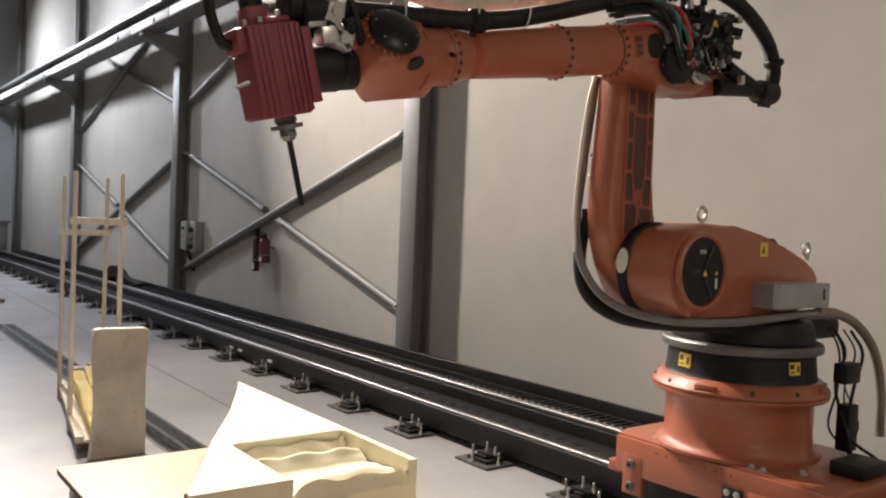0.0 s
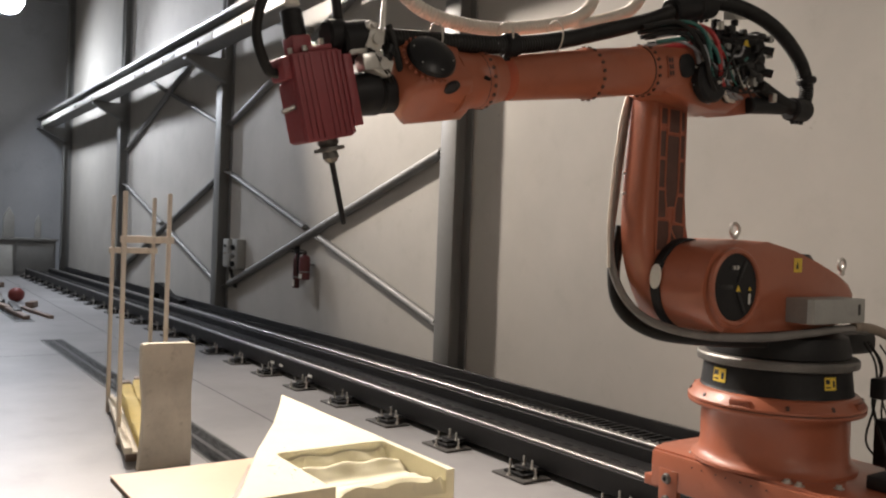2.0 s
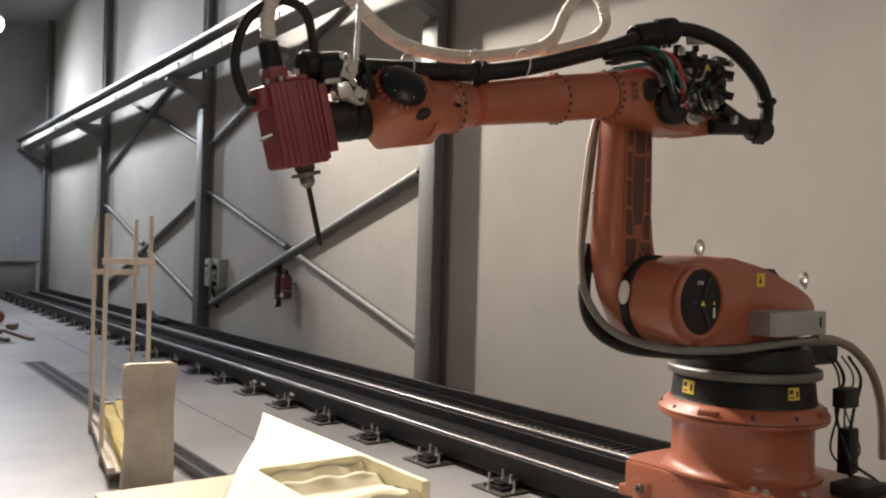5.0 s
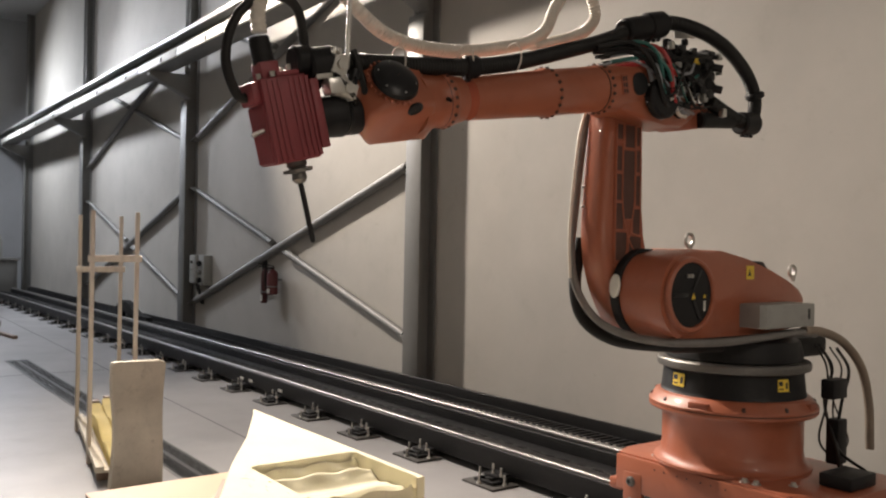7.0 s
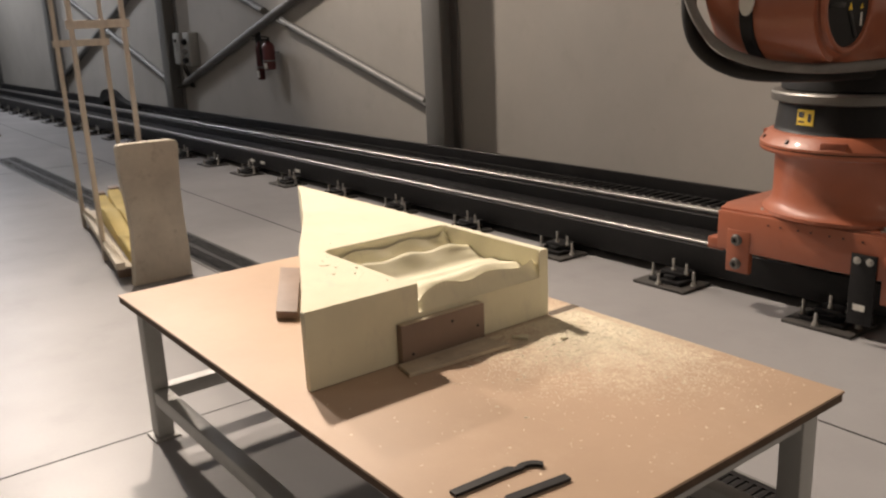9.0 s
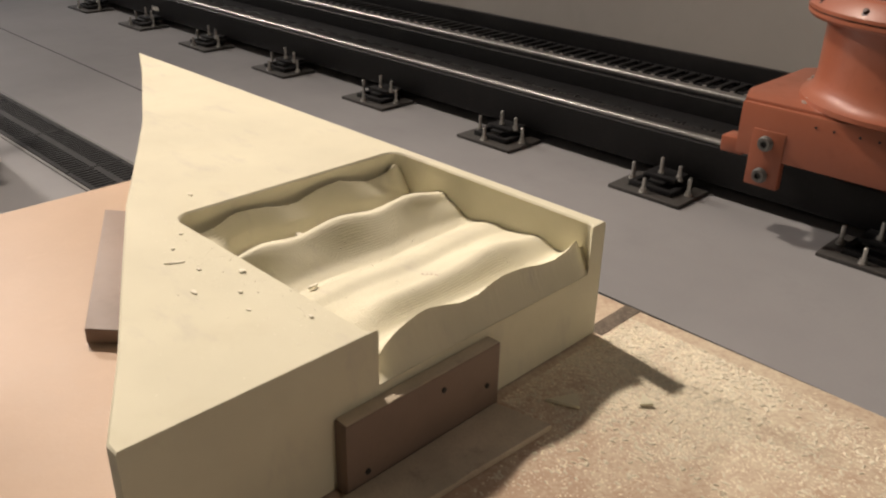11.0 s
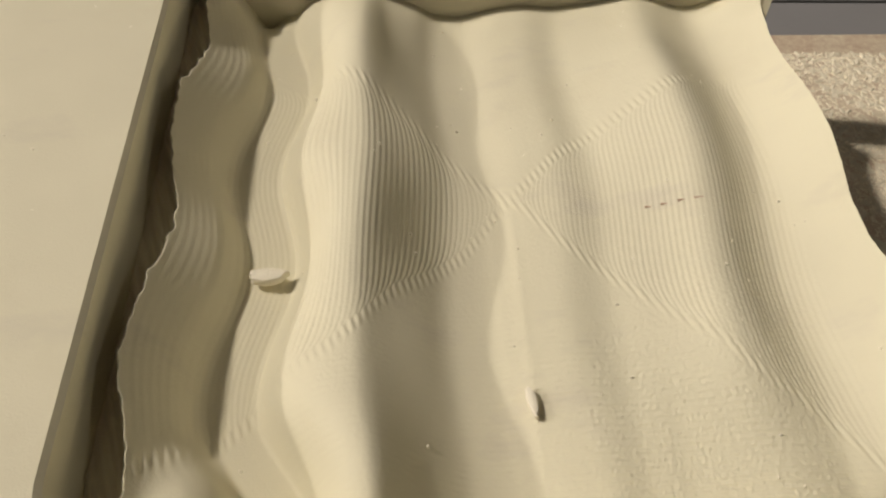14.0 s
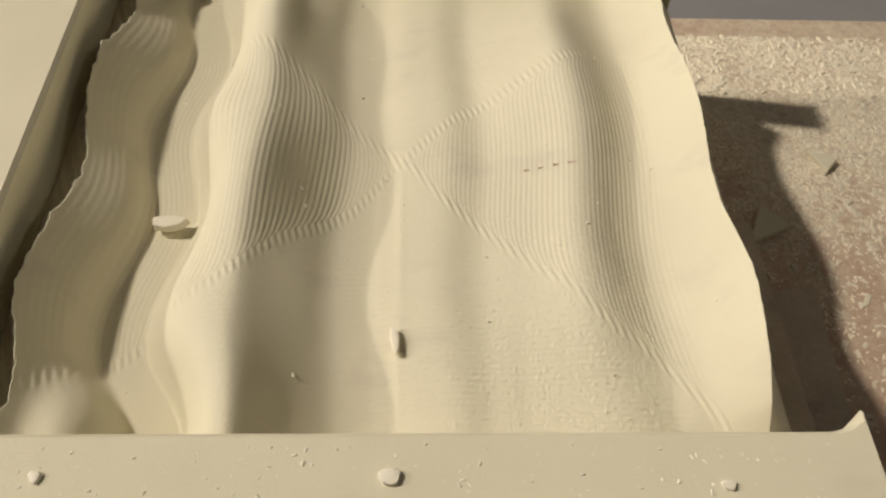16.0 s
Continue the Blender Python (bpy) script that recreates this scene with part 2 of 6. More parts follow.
WHITE_HOSE = material("translucent_white_hose", (0.66, 0.62, 0.55), 0.45, dirt=(0.42, 0.37, 0.30), big=10, fine=120, vary=0.1, bump=0.05)
YELLOW_LABEL = material("yellow_warning_label", (0.75, 0.52, 0.05), 0.5, big=14, fine=90, vary=0.12, bump=0.0)
# Black for print and plugs; also paints the shade in holes, slots, the drain.
FLAT_BLACK = material("flat_black", (0.02, 0.02, 0.02), 0.6, big=20, fine=80, vary=0.1, bump=0.0)
WHITE_LABEL = material("white_label", (0.70, 0.69, 0.64), 0.5, big=14, fine=80, vary=0.08, bump=0.0)
BOARD = material("brown_hardboard", (0.52, 0.375, 0.27), 0.5, dirt=(0.61, 0.465, 0.35), big=2.2, fine=110, vary=0.08, bump=0.12, dirt_amount=0.5)
BOARD.node_tree.nodes["Principled BSDF"].inputs["Specular IOR Level"].default_value = 0.16
BOARD_EDGE = material("dark_board_edge", (0.09, 0.055, 0.035), 0.8, big=10, fine=120, vary=0.25, bump=0.3)
FOAM = material("cream_tooling_foam", (0.715, 0.672, 0.505), 0.82, dirt=(0.62, 0.56, 0.40), big=4, fine=900, vary=0.07, bump=0.25, dirt_amount=0.3, bump_dist=0.0007)
nt = FOAM.node_tree      # faint grey smudges rubbed into the foam
_b = nt.nodes["Principled BSDF"]
_base = _b.inputs["Base Color"].links[0].from_socket
_tc = nt.nodes.new("ShaderNodeTexCoord")
_mp = nt.nodes.new("ShaderNodeMapping")
_mp.inputs["Scale"].default_value = (1.0, 2.2, 1.0)
nt.links.new(_tc.outputs["Object"], _mp.inputs["Vector"])
_sm = nt.nodes.new("ShaderNodeMath")
_sm.operation = "MULTIPLY"
nt.links.new(steps_of(nt, noise_tex(nt, _mp.outputs[0], 9.0, 5, 0.62), 0.58, 0.76), _sm.inputs[0])
_sm.inputs[1].default_value = 0.38
nt.links.new(ramp_mix(nt, _sm.outputs[0], _base, (0.50, 0.45, 0.40)), _b.inputs["Base Color"])
PINE = material("pale_pine_wood", (0.70, 0.63, 0.55), 0.6, dirt=(0.52, 0.43, 0.34), big=6, fine=60, vary=0.12, bump=0.12, stretch=(6, 6, 0.7))
BROWN_WOOD = material("reddish_brown_board", (0.23, 0.162, 0.125), 0.6, dirt=(0.15, 0.10, 0.075), big=5, fine=80, vary=0.15, bump=0.15)
SLAB = material("weathered_plywood_slab", (0.66, 0.60, 0.50), 0.75, dirt=(0.36, 0.31, 0.24), big=5, fine=90, vary=0.14, bump=0.3, dirt_amount=0.85)
nt = WALL.node_tree     # scuffs and small dents in the wall paint
_b = nt.nodes["Principled BSDF"]
_base = _b.inputs["Base Color"].links[0].from_socket
_tc = nt.nodes.new("ShaderNodeTexCoord")
_mp = nt.nodes.new("ShaderNodeMapping")
_mp.inputs["Scale"].default_value = (1.0, 1.0, 1.7)
nt.links.new(_tc.outputs["Object"], _mp.inputs["Vector"])
_where = steps_of(nt, noise_tex(nt, _mp.outputs[0], 1.3, 2), 0.52, 0.68)
_mark = steps_of(nt, noise_tex(nt, _mp.outputs[0], 11, 5, 0.65), 0.66, 0.74)
_mul = nt.nodes.new("ShaderNodeMath")
_mul.operation = "MULTIPLY"
nt.links.new(_where, _mul.inputs[0])
nt.links.new(_mark, _mul.inputs[1])
nt.links.new(ramp_mix(nt, _mul.outputs[0], _base, (0.31, 0.29, 0.25)), _b.inputs["Base Color"])
YELLOW_FOAM = material("yellow_foam", (0.66, 0.53, 0.21), 0.85, dirt=(0.48, 0.37, 0.14), big=7, fine=140, vary=0.12, bump=0.35)
RED_BALL = material("red_plastic", (0.20, 0.035, 0.03), 0.5, big=5, fine=50, vary=0.1, bump=0.03)
LAMP_GLASS = glow("lamp_glass", (1.0, 0.93, 0.82), 25.0)
LAMP_GLASS_COOL = glow("cool_lamp_glass", (0.90, 0.94, 1.0), 110.0)
PALE_CHIP = material("pale_foam_chip", (0.84, 0.79, 0.65), 0.8, big=30, fine=300, vary=0.06, bump=0.3)
DUSTY_WOOD = material("dust_covered_wood", (0.56, 0.48, 0.36), 0.85, dirt=(0.26, 0.17, 0.13), big=9, fine=260, vary=0.2, bump=0.5, dirt_amount=0.7)
GAP = material("dusty_joint", (0.13, 0.10, 0.075), 0.9, dirt=(0.42, 0.37, 0.28), big=30, fine=200, vary=0.3, bump=0.4, dirt_amount=0.8)
CHIP = material("foam_shavings", (0.80, 0.73, 0.57), 0.85, big=9, fine=200, vary=0.12, bump=0.3, per_piece=0.15)
WIRE_RED = material("red_wire", (0.40, 0.03, 0.03), 0.45, big=9, fine=60, bump=0)
WIRE_GREEN = material("green_wire", (0.03, 0.14, 0.12), 0.45, big=9, fine=60, bump=0)
WIRE_GREY = material("grey_cable", (0.30, 0.31, 0.33), 0.45, big=9, fine=60, bump=0)


def dusted(name, src, dust, cx, cy, rx, ry):
    """The board with fine dust settled in a ragged patch round one place."""
    mt = src.copy()
    mt.name = name
    nt = mt.node_tree
    bsdf = nt.nodes["Principled BSDF"]
    base = bsdf.inputs["Base Color"].links[0].from_socket
    tc = nt.nodes.new("ShaderNodeTexCoord")
    mp = nt.nodes.new("ShaderNodeMapping")
    mp.inputs["Location"].default_value = (-cx / rx, -cy / ry, 0)
    mp.inputs["Scale"].default_value = (1 / rx, 1 / ry, 0)
    nt.links.new(tc.outputs["Object"], mp.inputs["Vector"])
    ln = nt.nodes.new("ShaderNodeVectorMath")
    ln.operation = "LENGTH"
    nt.links.new(mp.outputs[0], ln.inputs[0])
    total = nt.nodes.new("ShaderNodeMath")
    total.operation = "MULTIPLY_ADD"
    both = nt.nodes.new("ShaderNodeMath")
    both.operation = "MULTIPLY_ADD"
    nt.links.new(noise_tex(nt, tc.outputs["Object"], 150, 4, 0.7), both.inputs[0])
    both.inputs[1].default_value = 0.9
    nt.links.new(noise_tex(nt, tc.outputs["Object"], 22, 8, 0.82), both.inputs[2])
    nt.links.new(both.outputs[0], total.inputs[0])
    total.inputs[1].default_value = -1.9
    nt.links.new(ln.outputs["Value"], total.inputs[2])
    fac = nt.nodes.new("ShaderNodeMapRange")
    fac.inputs[1].default_value, fac.inputs[2].default_value, fac.inputs[3].default_value, fac.inputs[4].default_value = -1.0, -1.95, 0.0, 0.95
    nt.links.new(total.outputs[0], fac.inputs[0])
    nt.links.new(ramp_mix(nt, fac.outputs[0], base, dust), bsdf.inputs["Base Color"])
    return mt


BOARD_DUSTY = dusted("dusty_brown_hardboard", BOARD, (0.78, 0.70, 0.53), -1.36, 1.43, 0.46, 0.40)


# ---- the hall ----
X0, X1, Y0, Y1, TOP = -24.2, 9.0, -9.0, 4.32, 7.2
bm = bm_new()
add_box(bm, (X0, Y0, -0.15), (X1, Y1 + 0.2, 0.0))
floor = whole("floor", bm, CONCRETE, "grey polished concrete hall floor with dust and lamp glare", "floor", kind="structure")
bm = bm_new()
add_box(bm, (X0, Y1, 0.0), (X1, Y1 + 0.2, TOP))
whole("wall_north", bm, WALL, "plain beige-grey painted hall wall behind the columns", "wall", kind="structure")
bm = bm_new()
add_box(bm, (X0 - 0.2, Y0, 0.0), (X0, Y1 + 0.2, TOP))
whole("wall_west", bm, WALL_DARK, "dim far end wall of the hall", "wall", kind="structure")
# Unseen wall; its opening is added to admit the fill light.
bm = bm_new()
add_box(bm, (X1, Y0, 0.0), (X1 + 0.2, FILL_OPENING[0], TOP))
add_box(bm, (X1, FILL_OPENING[1], 0.0), (X1 + 0.2, Y1 + 0.2, TOP))
add_box(bm, (X1, FILL_OPENING[0], FILL_OPENING[2]), (X1 + 0.2, FILL_OPENING[1], TOP))
whole("wall_east", bm, WALL, "unseen plain end wall of the hall with an opening added for fill light", "wall", kind="structure")
bm = bm_new()
add_box(bm, (X0, Y0 - 0.2, 0.0), (X1, Y0, TOP))
whole("wall_south", bm, WALL, "plain painted side wall of the hall", "wall", kind="structure")
bm = bm_new()
add_box(bm, (X0, Y0, TOP), (X1, Y1 + 0.2, TOP + 0.2))
whole("ceiling", bm, CEIL, "grey roof sheeting over the hall", "ceiling", kind="structure")

def column(x):
    """A steel I-column: two flanges, a web, base plate, end plate."""
    ob = thing("steel_column", "grey painted steel I-column standing against the beige wall", "column", "columns along the wall", "structure")
    y0, y1, hw, top = 4.13, 4.318, 0.165, 3.44
    bm = bm_new()
    add_box(bm, (x - hw, y0, 0), (x + 0.068, y0 + 0.022, top), 0.003)
    part("front_flange", bm, STEEL_PAINT, ob)
    bm = bm_new()
    add_box(bm, (x - 0.09, y0 + 0.022, 0), (x - 0.075, y1 - 0.015, TOP), 0.002)
    add_box(bm, (x - 0.035, y0 + 0.022, 0), (x - 0.02, y1 - 0.015, TOP), 0.002)
    part("web", bm, STEEL_PAINT, ob)
    bm = bm_new()
    add_box(bm, (x - hw, y1 - 0.015, 0), (x + 0.068, y1, TOP), 0.002)
    part("back_flange", bm, STEEL_PAINT, ob)
    bm = bm_new()
    add_box(bm, (x - hw + 0.02, y0 + 0.045, top + 0.01), (x + 0.05, y0 + 0.065, TOP), 0.003)
    part("upper_flange", bm, STEEL_PAINT, ob)
    bm = bm_new()
    add_box(bm, (x - 0.21, y0 - 0.06, 0), (x + 0.11, y1, 0.025), 0.004)
    part("base_plate", bm, STEEL_PAINT, ob)
    bm = bm_new()
    add_prism(bm, [(3.60, 3.74), (y0 + 0.05, 3.46), (y0 + 0.05, 3.80), (3.60, 3.80)], 0.16, side_plane(x - 0.08), 0.004)
    part("crane_corbel", bm, STEEL_PAINT, ob)
    return ob


COLS = [-5.505, -11.45, -17.4, -23.3, 0.5, 6.45]
for x in COLS:
    column(x)


def brace_pair(xa, xb, z0, z1, cross):
    """Crossed round tubes between two columns; the second is cut at the crossing and plated."""
    xl, xr = min(xa, xb) + 0.075, max(xa, xb) - 0.17
    for p, q, split in (((xl, z0), (xr, z1), False), ((xl, z1), (xr, z0), True)):
        ob = thing("diagonal_brace", "round grey steel brace tube between two columns", "brace", "wall braces", "structure")
        y = 4.268
        P, Q = Vector((p[0], y, p[1])), Vector((q[0], y, q[1]))
        ends = [(0.03, 0.97)] if not split else [(0.03, 0.465), (0.535, 0.97)]
        for a, b in ends:
            bm = bm_new()
            add_cyl(bm, P.lerp(Q, a), P.lerp(Q, b), 0.040 if split else 0.047, seg=20)
            part("tube", bm, GALV, ob)
        for t in (0.012, 0.988) + ((0.45, 0.55) if split else ()):
            c = P.lerp(Q, t)
            m, n = axes_to(c, Q)
            bm = bm_new()
            add_box(bm, (-0.06, -0.006, -0.11), (0.06, 0.006, 0.11), 0.002, m=Matrix.Translation(c) @ m.to_quaternion().to_matrix().to_4x4())
            part("gusset_plate", bm, STEEL_PAINT, ob)
            for k in (-0.05, 0.05):
                w = c + (Q - P).normalized() * k
                bm = bm_new()
                add_cyl(bm, w + Vector((0, -0.02, 0)), w + Vector((0, 0.02, 0)), 0.014, seg=6)
                part("bolt", bm, ZINC, ob)


for xa, xb in ((-5.505, -11.45), (-11.45, -17.4)):
    brace_pair(xb, xa, 0.5, 2.17, True)
    brace_pair(xb, xa, 2.86, 4.53, True)

# crane runway: I-beam on the corbels, rail pipe on top, cable tray with a pale lid below
ob = thing("crane_runway", "grey steel crane runway beam carried on column corbels", "beam", kind="structure")
for nm, lo, hi, mt in (("bottom_flange", (X0, 3.60, 3.80), (X1, 3.90, 3.82), STEEL_PAINT), ("beam_web", (X0, 3.74, 3.82), (X1, 3.76, 4.06), STEEL_PAINT),
                       ("top_flange", (X0, 3.60, 4.06), (X1, 3.90, 4.08), STEEL_PAINT), ("crane_rail", (X0, 3.60, 4.081), (X1, 3.64, 4.115), POLISHED)):
    bm = bm_new()
    add_box(bm, lo, hi, 0.003)
    part(nm, bm, mt, ob)
ob = thing("conductor_tray", "pale conductor tray fixed along the crane beam", "cable tray", kind="structure")
for i in range(13):
    xa = -23.14 + i * 1.62
    bm = bm_new()
    add_box(bm, (xa, 3.56, 3.785), (xa + 1.585, 3.595, 3.90), 0.008)
    part("tray_lid", bm, WHITE_LABEL, ob)
    bm = bm_new()
    add_box(bm, (xa + 1.0, 3.545, 3.80), (xa + 1.04, 3.559, 3.86), 0.003)
    part("tray_clip", bm, STEEL_PAINT, ob)


def lamp_body(x, y, z, target=None):
    """A high-bay lamp: driver box, bell reflector, glass, suspension rod."""
    ob = thing("high_bay_lamp", "round metal high-bay lamp, lit, hanging from the roof; three of six added as fill", "lamp", "hall lamps")
    bm = bm_new()
    add_lathe(bm, [(0.06, 0.32), (0.09, 0.30), (0.14, 0.18), (0.23, 0.02), (0.25, 0.0), (0.24, 0.0), (0.22, 0.02), (0.13, 0.17), (0.05, 0.2)], pose(x, y, z - 0.1), 28, False)
    head = aim_of(x, y, z, target) @ Matrix.Translation((-x, -y, -z))
    bmesh.ops.transform(bm, matrix=head, verts=bm.verts[:])
    part("reflector", bm, ALU, ob)
    bm = bm_new()
    add_lathe(bm, [(0.0005, -0.13), (0.09, -0.12), (0.16, -0.09), (0.21, -0.03), (0.218, 0.005), (0.10, 0.02), (0.0005, 0.02)], pose(x, y, z - 0.1), 28, False)
    bmesh.ops.transform(bm, matrix=head, verts=bm.verts[:])
    part("glass", bm, LAMP_GLASS_COOL if -20 < x < -9 else LAMP_GLASS, ob)
    bm = bm_new()
    add_cyl(bm, (x, y, z + 0.2), (x, y, z + 0.4), 0.08, seg=20, chamfer=0.01)
    part("driver_box", bm, GREY_BOX, ob)
    bm = bm_new()
    add_cyl(bm, (x, y, z + 0.39), (x, y, TOP), 0.012, seg=8)
    part("rod", bm, STEEL_PAINT, ob)


# Bodies for every lamp, the three added fill lamps too.
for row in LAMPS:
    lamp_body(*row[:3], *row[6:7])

# ---- the floor rail ----
RX0, RX1 = -22.0, 3.2
rail = thing("robot_rail", "black steel floor track with two ground guide rails and levelling feet", "rail track")
for nm, lo, hi, mt, bv in (
        ("front_beam", (RX0, 3.13, 0.045), (RX1, 3.27, 0.178), BLACK, 0.006),
        ("rack_bar", (RX0, 3.29, 0.11), (RX1, 3.325, 0.155), BLACK_GLOSS, 0.004),
        ("bed_pan", (RX0, 3.27, 0.05), (RX1, 3.645, 0.10), BLACK_GLOSS, 0.0),
        ("rear_beam", (RX0, 3.645, 0.045), (RX1, 3.78, 0.178), BLACK, 0.006),
        ("trough_floor", (RX0, 3.78, 0.045), (RX1, 4.02, 0.09), BLACK, 0.0),
        ("trough_side", (RX0, 4.02, 0.045), (RX1, 4.045, 0.25), BLACK_GLOSS, 0.004),
        ("front_guide_rail", (RX0, 3.138, 0.178), (RX1, 3.168, 0.197), POLISHED, 0.008),
        ("rear_guide_rail", (RX0, 3.665, 0.178), (RX1, 3.715, 0.207), POLISHED, 0.011)):
    bm = bm_new()
    add_box(bm, lo, hi, bv, seg=3)
    part(nm, bm, mt, rail)


# ---- the low table with the milled block ----
TZ = 0.46
table = thing("work_table", "low steel table with a brown hardboard top, dusted with shavings", "table")
bm = bm_new()
add_box(bm, (-2.54, 0.66, TZ - 0.008), (-0.805, 1.548, TZ - 0.002), 0.0015)
part("tabletop", bm, BOARD_DUSTY, table, "brown hardboard with scratches")
bm = bm_new()
add_box(bm, (-2.538, 0.662, TZ - 0.026), (-0.807, 1.546, TZ - 0.0082), 0.0015)
part("underlay_board", bm, BOARD_EDGE, table, "dark board edge")
FR = TZ - 0.0265
for x in (-2.485, -0.862):
    for y in (0.722, 1.487):
        bm = bm_new()
        add_box(bm, (x - 0.026, y - 0.026, 0.008), (x + 0.026, y + 0.026, FR), 0.004)
        part("leg", bm, LEG_PAINT, table)
        bm = bm_new()
        add_box(bm, (x - 0.04, y - 0.04, 0.0), (x + 0.04, y + 0.04, 0.008), 0.002)
        part("foot_plate", bm, LEG_PAINT, table)
for lo, hi in (((-2.459, 0.70, FR - 0.045), (-0.888, 0.744, FR)), ((-2.459, 1.465, FR - 0.045), (-0.888, 1.509, FR)),
               ((-2.507, 0.748, FR - 0.045), (-2.463, 1.461, FR)), ((-0.884, 0.748, FR - 0.045), (-0.84, 1.461, FR)),
               ((-2.459, 0.70, 0.12), (-0.888, 0.744, 0.165)), ((-2.459, 1.465, 0.12), (-0.888, 1.509, 0.165)), ((-2.507, 0.748, 0.12), (-2.463, 1.461, 0.165))):
    bm = bm_new()
    add_box(bm, lo, hi, 0.003)
    part("frame_rail", bm, LEG_PAINT, table)

BT = 0.635          # top of the block
PX0, PX1, PY0, PY1 = -1.9395, -1.534, 1.025, 1.424


EX = -1.554         # where the waves break off towards the open side
PROFILE = [(-1.965, 0.634), (-1.9245, 0.6165), (-1.917, 0.607), (-1.904, 0.590), (-1.897, 0.577), (-1.893, 0.573), (-1.867, 0.572), (-1.854, 0.592), (-1.840, 0.606), (-1.822, 0.610),
           (-1.798, 0.588), (-1.777, 0.5705), (-1.755, 0.569), (-1.735, 0.576), (-1.712, 0.580), (-1.69, 0.577), (-1.66, 0.587), (-1.635, 0.598), (-1.622, 0.595), (-1.603, 0.581), (-1.588, 0.576), (-1.54, 0.575)]
PXS, PZS = np.array([p[0] for p in PROFILE]), np.array([p[1] for p in PROFILE])
FX = np.linspace(-1.965, -1.53, 900)
FZ = np.interp(FX, PXS, PZS)
KER = np.hanning(17)
KER2 = np.hanning(57)
FSOFT = np.convolve(np.pad(FZ, 28, mode="edge"), KER2 / KER2.sum(), "valid")
FZ = np.convolve(np.pad(FZ, 8, mode="edge"), KER / KER.sum(), "valid")
FZ = FZ + (FSOFT - FZ) * np.clip((FX + 1.858) / 0.014, 0, 1) * np.clip((-1.575 - FX) / 0.012, 0, 1)


from mathutils.geometry import tessellate_polygon


def smooth01(t):
    t = np.clip(t, 0, 1)
    return t * t * (3 - 2 * t)


SEAM_A = ((-1.95, 1.03), (-1.92, 1.06), (-1.894, 1.085), (-1.867, 1.109), (-1.838, 1.124), (-1.823, 1.139), (-1.808, 1.161), (-1.786, 1.183), (-1.766, 1.203), (-1.745, 1.233), (-1.731, 1.247), (-1.705, 1.274), (-1.671, 1.294), (-1.632, 1.313), (-1.55, 1.36))
SEAM_B = ((-1.95, 1.38), (-1.86, 1.335), (-1.82, 1.312), (-1.791, 1.292), (-1.771, 1.272), (-1.751, 1.251), (-1.732, 1.233), (-1.715, 1.206), (-1.689, 1.179), (-1.664, 1.152), (-1.645, 1.134), (-1.629, 1.114), (-1.609, 1.101), (-1.594, 1.083), (-1.55, 1.02))


RIM = ((1.02, 0.566), (1.035, 0.570), (1.05, 0.583), (1.059, 0.594), (1.076, 0.605), (1.094, 0.611), (1.115, 0.616), (1.13, 0.616), (1.154, 0.610), (1.183, 0.602), (1.213, 0.602), (1.234, 0.608), (1.256, 0.612),
       (1.28, 0.611), (1.306, 0.607), (1.332, 0.601), (1.36, 0.598), (1.387, 0.602), (1.402, 0.611), (1.409, 0.612), (1.413, 0.598), (1.43, 0.597))
RIM_Y = np.linspace(1.02, 1.43, 400)
RIM_Z = np.convolve(np.pad(np.interp(RIM_Y, *zip(*RIM)), 6, mode="edge"), np.hanning(15)[1:-1] / np.hanning(15).sum(), "valid")


TORN_Y = np.linspace(1.0, 1.45, 260)
TORN = np.convolve(np.random.default_rng(17).normal(0, 0.0011, 264), np.hanning(7)[1:-1] / np.hanning(7).sum(), "valid") + 0.0007 * np.sin(TORN_Y * 95)


